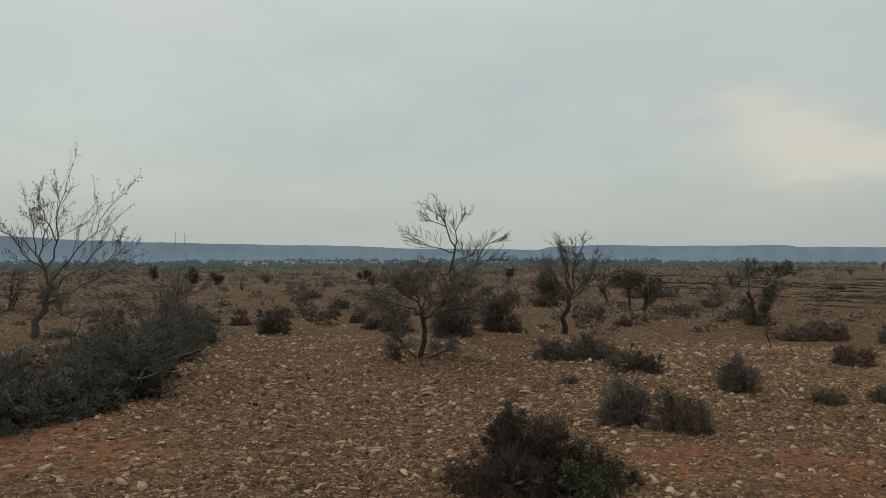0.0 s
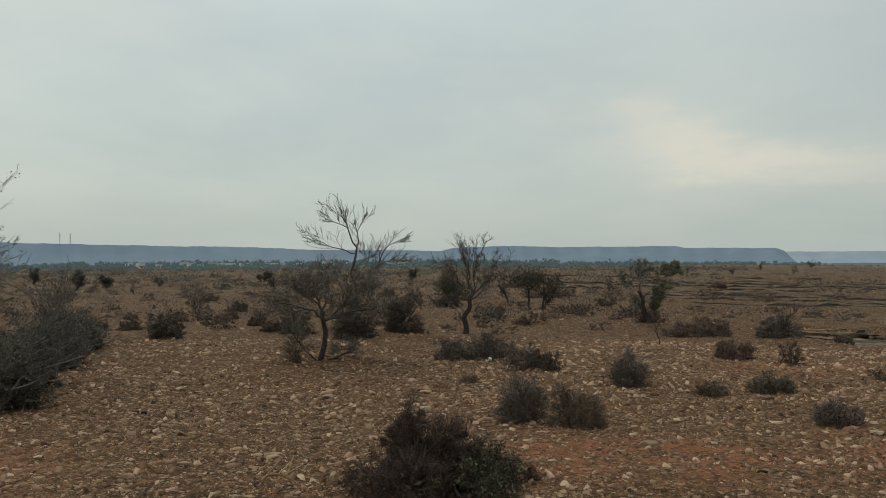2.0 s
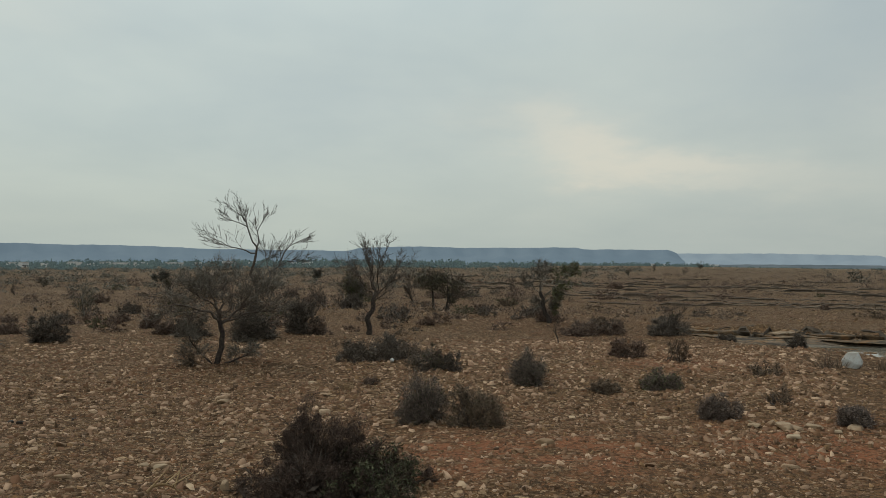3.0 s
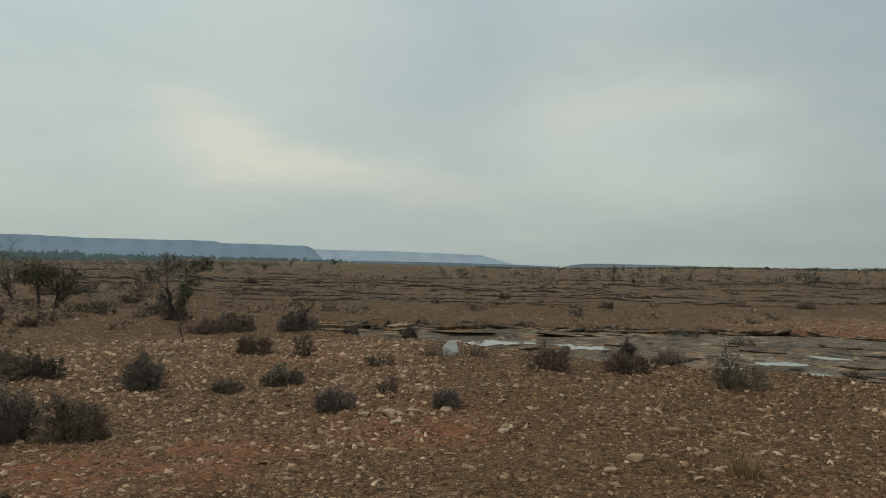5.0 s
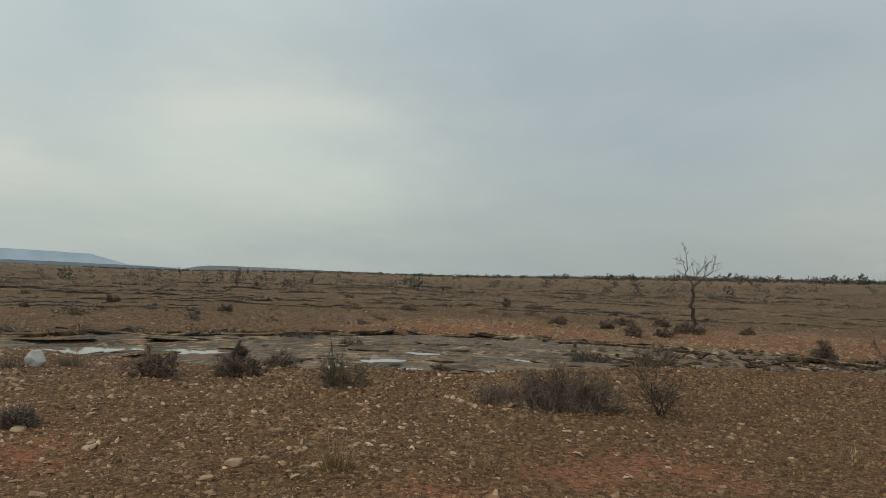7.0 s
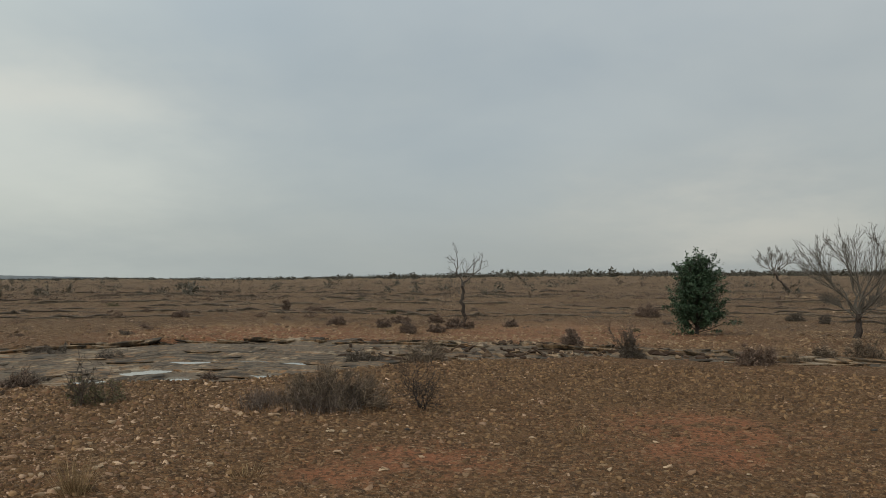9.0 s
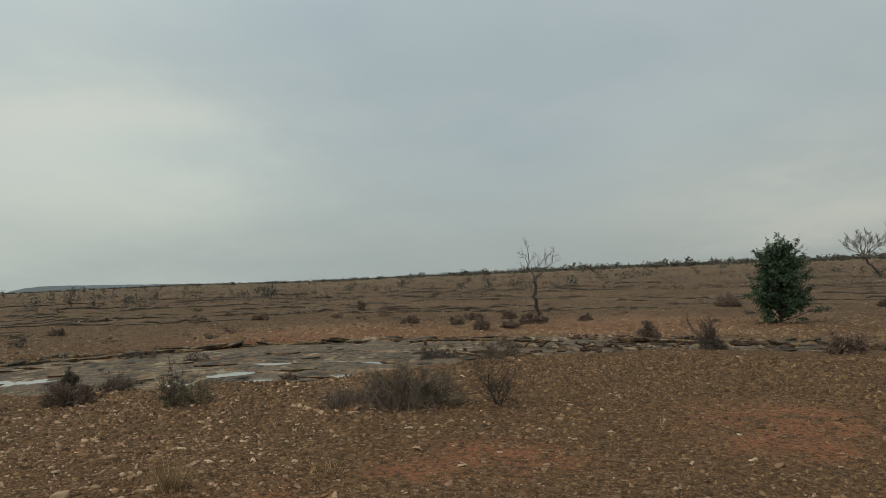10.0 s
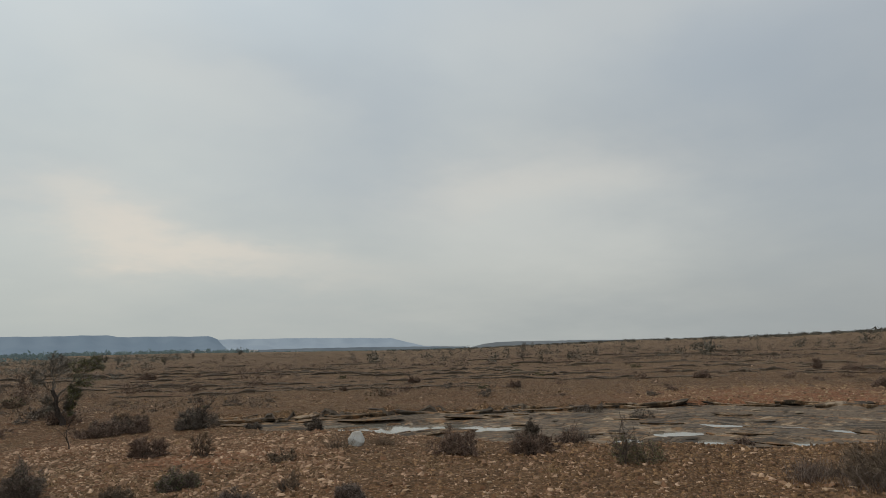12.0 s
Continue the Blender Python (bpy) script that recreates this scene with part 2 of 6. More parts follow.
def bark_material(name, dark, light):
    m, nt, b = material(name, 0.9, 0.2)
    pos = node(nt, "ShaderNodeTexCoord").outputs["Object"]
    n = fbm(nt, pos, 24.0, 5.0, 0.7)
    colour = mix(nt, ranged(nt, n, 0.35, 0.65), dark, light)
    nt.links.new(colour, b.inputs["Base Color"])
    bump(nt, b, n, 0.6, 0.01)
    return m


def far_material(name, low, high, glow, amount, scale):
    """Distant land; kilometres of hazy air are painted in as colour and faint glow."""
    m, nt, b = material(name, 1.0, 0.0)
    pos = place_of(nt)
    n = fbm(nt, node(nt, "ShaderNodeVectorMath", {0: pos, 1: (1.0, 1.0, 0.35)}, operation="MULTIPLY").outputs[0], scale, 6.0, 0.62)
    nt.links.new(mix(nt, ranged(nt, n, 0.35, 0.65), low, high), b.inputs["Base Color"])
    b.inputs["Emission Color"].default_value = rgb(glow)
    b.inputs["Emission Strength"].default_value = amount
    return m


SOIL = soil_material()
PEBBLE = stone_material("pebble", (0.170, 0.090, 0.048), (0.53, 0.370, 0.248), True, 2.6)
PLATE = stone_material("pinkish_stone_chip", (0.175, 0.092, 0.047), (0.58, 0.400, 0.260), True, 2.1)
CLOD = stone_material("soil_clod", (0.075, 0.042, 0.020), (0.32, 0.190, 0.092), True, 1.7)
STONE = stone_material("field_stone", (0.23, 0.132, 0.072), (0.52, 0.375, 0.24), False, 1.3)
ORANGE = stone_material("ochre_gravel", (0.20, 0.120, 0.062), (0.40, 0.28, 0.165), True, 1.6)
DARK_STONE = stone_material("dark_stone", (0.035, 0.028, 0.024), (0.06, 0.05, 0.04), False)
STONE_PALE = stone_material("pale_field_stone", (0.25, 0.165, 0.095), (0.44, 0.335, 0.22), False)
WHITE_STONE = stone_material("white_stone", (0.50, 0.50, 0.47), (0.68, 0.67, 0.63), False)
SLAB = slab_material("bedded_rock", (1.12, 0.98, 0.84), 0.9)
THORN = plant_material("dry_thorn_twigs", (0.089, 0.063, 0.051), (0.332, 0.237, 0.178))
THORN_GREEN = plant_material("thorn_bush_leaves", (0.060, 0.062, 0.036), (0.162, 0.156, 0.090))
THORN_PALE = plant_material("grey_dry_twigs", (0.108, 0.082, 0.060), (0.300, 0.228, 0.162))
THORN_DARK = plant_material("dark_evergreen_twigs", (0.074, 0.062, 0.052), (0.232, 0.193, 0.154))
THICKET_LEAF = plant_material("grey_green_leaves", (0.075, 0.076, 0.060), (0.265, 0.265, 0.207))
HERO_LEAF = plant_material("green_tinged_leaves", (0.046, 0.050, 0.026), (0.158, 0.160, 0.088))
OLIVE_PALE = plant_material("pale_olive_shoots", (0.095, 0.105, 0.050), (0.190, 0.195, 0.105))
THORN_GREY = plant_material("grey_brown_twigs", (0.092, 0.072, 0.061), (0.290, 0.230, 0.189))
TWIG_PALE = plant_material("pale_fine_twigs", (0.120, 0.108, 0.090), (0.270, 0.245, 0.205))
TWIG_GREY = plant_material("grey_fine_twigs", (0.080, 0.071, 0.062), (0.185, 0.168, 0.148))
THICKET_TWIG = plant_material("grey_thicket_twigs", (0.077, 0.066, 0.056), (0.246, 0.218, 0.177))
# far growth: distance haze is lightened into the next two base colours
SKYLINE = plant_material("dark_skyline_growth", (0.070, 0.068, 0.056), (0.140, 0.134, 0.108))
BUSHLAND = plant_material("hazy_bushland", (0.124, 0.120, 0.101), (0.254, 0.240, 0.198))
OLIVE = plant_material("olive_leaves", (0.055, 0.060, 0.026), (0.110, 0.112, 0.055))
HERO_TWIG = plant_material("dark_dry_twigs", (0.044, 0.030, 0.025), (0.167, 0.117, 0.088))
GREEN = plant_material("dark_green_leaves", (0.030, 0.060, 0.034), (0.098, 0.148, 0.084), 0.5)
# dark filling that paints the shade in the gaps of leafy bushes
SHADED_CORE = plant_material("shaded_inner_twigs", (0.060, 0.047, 0.038), (0.139, 0.110, 0.087))
STRAW = plant_material("straw_grass", (0.20, 0.135, 0.070), (0.50, 0.370, 0.210))
DRY_LEAF = plant_material("sparse_dry_leaves", (0.045, 0.04, 0.03), (0.09, 0.08, 0.05))
BARK = bark_material("grey_brown_bark", (0.060, 0.047, 0.038), (0.140, 0.112, 0.090))
BARK_DARK = bark_material("dark_bark", (0.035, 0.027, 0.023), (0.085, 0.067, 0.055))
BARK_GREY = bark_material("grey_bark", (0.080, 0.070, 0.061), (0.165, 0.146, 0.127))
BARK_PALE = bark_material("pale_bark", (0.10, 0.088, 0.072), (0.20, 0.175, 0.145))
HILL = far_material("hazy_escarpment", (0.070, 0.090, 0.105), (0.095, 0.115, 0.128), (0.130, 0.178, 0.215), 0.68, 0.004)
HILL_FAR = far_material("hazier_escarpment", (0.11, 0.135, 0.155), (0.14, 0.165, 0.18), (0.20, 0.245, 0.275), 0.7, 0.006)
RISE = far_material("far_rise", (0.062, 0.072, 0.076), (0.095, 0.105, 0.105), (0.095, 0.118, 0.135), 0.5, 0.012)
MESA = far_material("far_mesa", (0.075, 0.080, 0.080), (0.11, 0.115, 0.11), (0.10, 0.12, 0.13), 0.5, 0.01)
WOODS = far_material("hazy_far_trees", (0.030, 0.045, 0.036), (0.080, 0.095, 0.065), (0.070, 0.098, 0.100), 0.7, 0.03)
SCRUB = plant_material("plain_scrub", (0.110, 0.085, 0.068), (0.269, 0.213, 0.165))
HOUSE_WALL = stone_material("limewash_wall", (0.66, 0.67, 0.66), (0.80, 0.80, 0.78), False)
HOUSE_DARK = material("shaded_opening", 0.8)[0]
HOUSE_DARK.node_tree.nodes["Principled BSDF"].inputs["Base Color"].default_value = rgb((0.05, 0.05, 0.05))
STEEL = material("galvanised_steel", 0.5)[0]
STEEL.node_tree.nodes["Principled BSDF"].inputs["Base Color"].default_value = rgb((0.22, 0.25, 0.28))
STEEL.node_tree.nodes["Principled BSDF"].inputs["Metallic"].default_value = 0.6


def water_material():
    m, nt, b = material("shallow_water", 0.06, 0.5)
    b.inputs["Base Color"].default_value = rgb((0.22, 0.20, 0.16))
    b.inputs["IOR"].default_value = 1.33
    bump(nt, b, fbm(nt, place_of(nt), 5.0, 2.0, 0.5), 0.05, 0.01)
    return m


WATER = water_material()

# ---- the lie of the land ----
CX, CY = 1.2, -0.6
HORIZON_AZ = (-180, -60, -32, -19, 5, 27, 40, 45, 50, 55, 62, 70, 78, 87, 95, 104, 115, 140, 180)
HORIZON_EL = (-0.3, -0.5, -0.45, -0.28, -0.02, 0.04, -0.10, -0.14, -0.10, 0.05, 0.2, 0.22, 0.4, 0.6, 0.75, 0.85, 0.93, 0.8, -0.3)
BED_AZ = (26, 33, 36, 45, 52, 60, 67, 74, 80, 88, 97, 104, 112, 125)
BED_NEAR = (19.0, 17.2, 16.2, 14.8, 13.4, 13.3, 13.4, 13.7, 14.6, 15.6, 16.8, 17.4, 18.0, 19.0)
BED_FAR = (20.0, 19.3, 19.2, 19.4, 19.6, 20.6, 21.3, 21.6, 21.2, 20.4, 20.0, 19.7, 19.2, 19.2)
WAVES = [(random.Random(k).uniform(0, 6.28), random.Random(k + 50).uniform(0, 6.28), s, a) for k, (s, a) in
         enumerate(((0.22, 0.035), (0.31, 0.03), (0.6, 0.02), (0.9, 0.016), (1.7, 0.010), (2.3, 0.008), (4.1, 0.006), (5.7, 0.005), (9.0, 0.004), (13.0, 0.003)))]


def bed_depth(r, az):
    near, far = np.interp(az, BED_AZ, BED_NEAR), np.interp(az, BED_AZ, BED_FAR)
    a = np.clip((r - near + 0.3) / 0.9, 0, 1)
    b = np.clip((far + 0.15 - r) / 0.3, 0, 1)
    ends = np.clip((az - 27) / 6, 0, 1) * np.clip((122 - az) / 6, 0, 1)
    return a * a * (3 - 2 * a) * b * b * (3 - 2 * b) * ends


def land(x, y):
    """Height of the ground."""
    x, y = np.asarray(x, float), np.asarray(y, float)
    dx, dy = x - CX, y - CY
    r, az = np.hypot(dx, dy), np.degrees(np.arctan2(dx, dy))
    s = np.tan(np.radians(np.interp(az, HORIZON_AZ, HORIZON_EL)))
    ramp = np.where(r < 30, 0, np.where(r < 900, (1.6 + 900 * s) / 870 * (r - 30), 1.6 + s * r))
    w = 0
    for turn, phase, size, amp in WAVES:
        w = w + amp * np.sin((x * math.cos(turn) + y * math.sin(turn)) * size * 2 + phase + 1.3 * np.sin((x * math.sin(turn) - y * math.cos(turn)) * size * 0.9))
    far = 1 + np.clip((r - 30) / 60, 0, 2.0)
    w = w * np.where(r < 900, far, 0) * np.clip(r / 4, 0.2, 1)
    return ramp + w - 0.20 * bed_depth(r, az)


def land_z(x, y):
    return float(land(x, y))


def polar(az, r):
    return CX + r * math.sin(radians(az)), CY + r * math.cos(radians(az))


def lattice(x, y, seed):
    """Smooth value noise between 0 and 1."""
    g = np.random.default_rng(seed).uniform(0, 1, (64, 64))
    i, j = np.floor(x).astype(int), np.floor(y).astype(int)
    u, v = x - i, y - j
    u, v = u * u * (3 - 2 * u), v * v * (3 - 2 * v)
    return (g[i % 64, j % 64] * (1 - u) + g[(i + 1) % 64, j % 64] * u) * (1 - v) + (g[i % 64, (j + 1) % 64] * (1 - u) + g[(i + 1) % 64, (j + 1) % 64] * u) * v


# ---- mesh helpers ----


def part(name, verts, faces, mat, parent=None, label="", smooth=False):
    me = bpy.data.meshes.new(name)
    me.from_pydata(verts, [], faces)
    me.materials.append(mat)
    if smooth:
        me.polygons.foreach_set("use_smooth", [True] * len(me.polygons))
    me.update()
    ob = new(name, me)
    if parent is not None:
        ob.parent = parent
    if label:
        tagged(ob, label)
    return ob


def soup(name, v, f, mat, parent=None, label="", smooth=False):
    """A mesh of many triangles from two arrays."""
    me = bpy.data.meshes.new(name)
    me.vertices.add(len(v))
    me.vertices.foreach_set("co", np.asarray(v, np.float32).ravel())
    me.loops.add(len(f) * 3)
    me.loops.foreach_set("vertex_index", np.asarray(f, np.int32).ravel())
    me.polygons.add(len(f))
    me.polygons.foreach_set("loop_start", np.arange(len(f), dtype=np.int32) * 3)
    me.materials.append(mat)
    me.update(calc_edges=True)
    if smooth:
        me.polygons.foreach_set("use_smooth", [True] * len(f))
    ob = new(name, me)
    if parent is not None:
        ob.parent = parent
    if label:
        tagged(ob, label)
    return ob


def thing(name, label, category, group="", x=0.0, y=0.0, turn=0.0, sink=0.0):
    ob = new(name)
    ob.empty_display_size = 0.2
    ob.matrix_world = pose(x, y, land_z(x, y) - sink, 0, 0, turn)
    return tagged(ob, label, category, group)


class Tubes:
    """Limbs as tapered tubes in one mesh."""

    def __init__(self):
        self.v, self.f = [], []

    def add(self, pts, radii, sides):
        base = len(self.v)
        n = len(pts)
        for i, (p, r) in enumerate(zip(pts, radii)):
            d = (pts[min(i + 1, n - 1)] - pts[max(i - 1, 0)]).normalized()
            a = d.orthogonal().normalized()
            b = d.cross(a)
            for k in range(sides):
                t = 6.28318 * k / sides
                self.v.append(p + a * (r * math.cos(t)) + b * (r * math.sin(t)))
        for i in range(n - 1):
            for k in range(sides):
                k2 = (k + 1) % sides
                self.f.append((base + i * sides + k, base + i * sides + k2, base + (i + 1) * sides + k2, base + (i + 1) * sides + k))

    def make(self, name, mat, parent, label=""):
        return part(name, self.v, self.f, mat, parent, label, True)


def bent(rng, d, angle):
    axis = Vector((rng.gauss(0, 1), rng.gauss(0, 1), rng.gauss(0, 1))).cross(d)
    if axis.length < 1e-4:
        axis = d.orthogonal()
    q = Matrix.Rotation(angle, 3, axis.normalized())
    return (q @ d).normalized()


def grow(tubes, tips, rng, p, d, length, radius, level, how):
    """One limb with its smaller limbs; tubes[0] takes the trunk, tubes[1] the rest."""
    steps = max(3, int(length / how.get("step", 0.14)))
    steps = min(steps, 9 if level > 1 else (3 if level == 1 else 2))
    pts, ways = [p], [d]
    for i in range(steps):
        d = (d + Vector((rng.gauss(0, 1), rng.gauss(0, 1), rng.gauss(0, 1))) * (how.get("sway", how["wander"]) if level == how["levels"] else how["wander"])
             + Vector((0, 0, how["up"] / steps))).normalized()
        p = p + d * (length / steps)
        pts.append(p)
        ways.append(d)
    end = radius * how.get("taper", 0.5)
    radii = [radius + (end - radius) * i / steps for i in range(steps + 1)]
    top = level == how["levels"]
    tubes[0 if top else 1].add(pts, radii, 7 if top else (4 if level > 2 else 3))
    if level == 0:
        tips.append((pts, d))
        return
    if level == 1:
        tips.append((pts[len(pts) // 2:], d))
    kids = how["kids"][how["levels"] - level]
    for k in range(kids):
        lo = how.get("first", 0.4) if top else 0.25
        t = lo + (1 - lo) * (k + rng.uniform(0.1, 0.9)) / kids
        i = min(steps, int(t * steps + 0.5))
        way = bent(rng, ways[i], radians(rng.uniform(*how["angle"])))
        if way.z < how.get("least", -0.3):
            way.z = how.get("least", -0.3)
            way.normalize()
        grow(tubes, tips, rng, pts[i], way, length * rng.uniform(*how["ratio"]), max(radii[i] * how.get("thin", 0.6), how.get("min", 0.003)), level - 1, how)


def flakes(rng, count, centres, size, spread, flat=0.0):
    """Small leaves: two-triangle blades round the given places."""
    c = np.asarray([centres[i] for i in rng.integers(0, len(centres), count)]) + rng.normal(0, spread, (count, 3))
    a = rng.normal(0, 1, (count, 3))
    a[:, 2] *= 1 - flat
    a /= np.linalg.norm(a, axis=1)[:, None]
    b = np.cross(a, rng.normal(0, 1, (count, 3)))
    b /= np.linalg.norm(b, axis=1)[:, None]
    s = size * rng.uniform(0.6, 1.3, (count, 1))
    v = np.stack([c - a * s, c + b * s * 0.35, c + a * s, c - b * s * 0.35], 1).reshape(-1, 3)
    k = np.arange(count)[:, None] * 4
    return v, np.concatenate([k + [0, 1, 2], k + [0, 2, 3]], 0)


def blades(rng, base, way, length, width):
    """Thin pointed twigs or grass blades."""
    n = len(base)
    side = np.cross(way, rng.normal(0, 1, (n, 3)))
    side /= np.linalg.norm(side, axis=1)[:, None] + 1e-9
    side *= np.reshape(width, (-1, 1))
    v = np.stack([base - side, base + side, base + way * np.reshape(length, (-1, 1))], 1).reshape(-1, 3)
    return v, np.arange(n)[:, None] * 3 + [0, 1, 2]


def joined(*sets):
    vs, fs, at = [], [], 0
    for v, f in sets:
        vs.append(v)
        fs.append(f + at)
        at += len(v)
    return np.concatenate(vs), np.concatenate(fs)


# ---- plants ----


def bush_mass(seed, lobes, needles, leaves, needle=(0.05, 0.12), leaf=0.014, width=0.0022, leaf_lobes=(), sprays=0):
    """Twigs and leaves that fill a few uneven lobes with ragged tufts: each lobe is x, y, half width, half depth,
    height.
    Gives the twigs, the leaves, and the dense filling inside."""
    rng = np.random.default_rng(seed)
    share = np.array([l[2] * l[3] + l[2] * l[4] for l in lobes])
    share = share / share.sum()
    total = needles + leaves
    tufts = 26 + total // (260 if leaves > 5000 else 110)
    own = rng.choice(len(lobes), tufts, p=share)
    tl = np.array(lobes)[own]
    tn = rng.normal(0, 1, (tufts, 3))
    tn[:, 2] = np.abs(tn[:, 2]) * 0.95 + 0.02
    tn /= np.linalg.norm(tn, axis=1)[:, None]
    reach = rng.uniform(0.12, 1.0, tufts) ** 0.3 * rng.uniform(0.80, 1.08, tufts)
    tc = np.stack([tl[:, 0] + tn[:, 0] * tl[:, 2] * reach, tl[:, 1] + tn[:, 1] * tl[:, 3] * reach, tn[:, 2] * tl[:, 4] * reach], 1)
    fat = rng.uniform(0.05, 0.14, tufts)
    pick = rng.integers(0, tufts, total)
    size = (np.minimum(tl[:, 2], tl[:, 4]) * fat)[pick][:, None]
    p = tc[pick] + rng.normal(0, 1, (total, 3)) * size
    p[:, 2] = np.abs(p[:, 2])
    if leaf_lobes:
        p[needles:] = p[:needles][np.resize(np.flatnonzero(np.isin(own[pick[:needles]], leaf_lobes)), leaves)] + rng.normal(0, 0.02, (leaves, 3))
    way = tn[pick] * [1, 1, 0.7] + rng.normal(0, 0.6, (total, 3)) + [0, 0, 0.2]
    way /= np.linalg.norm(way, axis=1)[:, None]
    long = rng.uniform(needle[0], needle[1], needles) * np.where(rng.uniform(0, 1, needles) < 0.05, 2.4, 1.0)
    v1 = blades(rng, p[:needles] - way[:needles] * 0.03, way[:needles], long, rng.uniform(0.7, 1.5, needles) * width)
    if sprays:
        own = rng.integers(0, tufts, sprays)
        out = tn[own] * [1, 1, 0.6] + rng.normal(0, 0.35, (sprays, 3)) + [0, 0, 0.45]
        out /= np.linalg.norm(out, axis=1)[:, None]
        far = np.minimum(tl[own, 2], tl[own, 4]) * rng.uniform(0.25, 0.75, sprays)
        v1 = joined(v1, blades(rng, tc[own] - out * 0.05, out, far, rng.uniform(1.0, 1.8, sprays) * width))
        side = np.repeat(np.arange(sprays), 7)
        stem = tc[own][side] + out[side] * (far[side] * rng.uniform(0.15, 0.85, len(side)))[:, None]
        turn = out[side] + rng.normal(0, 0.65, (len(side), 3))
        turn /= np.linalg.norm(turn, axis=1)[:, None]
        v1 = joined(v1, blades(rng, stem, turn, far[side] * rng.uniform(0.15, 0.4, len(side)), np.full(len(side), width * 0.8)))
    v2 = flakes(rng, leaves, list(p[needles:]), leaf, leaf * 0.6) if leaves else None
    inner = min(1000, 170 * len(lobes)) if needles > 1000 else 90
    cl = np.array(lobes)[rng.choice(len(lobes), inner, p=share)]
    cn = rng.normal(0, 1, (inner, 3))
    cn[:, 2] = np.abs(cn[:, 2])
    cn *= (rng.uniform(0.15, 0.68, inner) / np.linalg.norm(cn, axis=1))[:, None]
    core = [(l[0] + n[0] * l[2], l[1] + n[1] * l[3], n[2] * l[4]) for l, n in zip(cl, cn)]
    big = float(np.mean(np.minimum(cl[:, 2], cl[:, 4]))) * 0.13
    v3 = flakes(rng, inner, core, big, big * 0.2)
    v3[0][:, 2] = np.abs(v3[0][:, 2])
    return v1, v2, v3


def stems(seed, lobes, count, reach=0.8, radius=0.010):
    rng = random.Random(seed)
    tb = Tubes()
    for k in range(count):
        l = lobes[k % len(lobes)]
        a, e = rng.uniform(0, 6.283), rng.uniform(0.15, 1.45)
        tip = Vector((l[0] + math.cos(a) * math.cos(e) * l[2] * reach, l[1] + math.sin(a) * math.cos(e) * l[3] * reach, math.sin(e) * l[4] * reach))
        root = Vector((l[0] * 0.7 + rng.gauss(0, 0.04), l[1] * 0.7 + rng.gauss(0, 0.04), -0.05))
        pts = [root.lerp(tip, i / 5) + Vector((rng.gauss(0, 0.025), rng.gauss(0, 0.025), 0.10 * l[4] * math.sin(3.14 * i / 5))) * (0 if i == 0 else 1) for i in range(6)]
        tb.add(pts, [radius * (1 - 0.15 * i) for i in range(6)], 4)
        for j in range(3):
            q = pts[rng.randint(2, 4)]
            w = bent(rng, (tip - root).normalized(), rng.uniform(0.4, 1.0)) * rng.uniform(0.15, 0.35) * l[4]
            tb.add([q, q + w * 0.5 + Vector((0, 0, 0.02)), q + w], [radius * 0.45, radius * 0.32, radius * 0.15], 3)
    return tb


def thorn_bush(label, lobes, x, y, needles, leaves, seed, mat=None, leaf_mat=None, turn=0.0, group="", needle=(0.05, 0.12), leaf=0.014, width=0.0022, count=26, name="thorn_bush", leaf_lobes=(), sprays=60):
    ob = thing(name, label, "bush", group, x, y, turn, 0.01)
    if count:
        stems(seed, lobes, count).make("woody_frame", BARK, ob)
    a, b, c = bush_mass(seed, lobes, needles, leaves, needle, leaf, width, leaf_lobes, sprays)
    tagged(soup("twig_mass", a[0], a[1], mat or THORN, ob), kind="stuff")
    if mat != THORN_PALE:
        tagged(soup("inner_growth", c[0], c[1], SHADED_CORE if leaves > 5000 else mat or THORN, ob), kind="stuff")
    if leaves:
        soup("foliage", b[0], b[1], leaf_mat or THORN_GREEN, ob)
    return ob


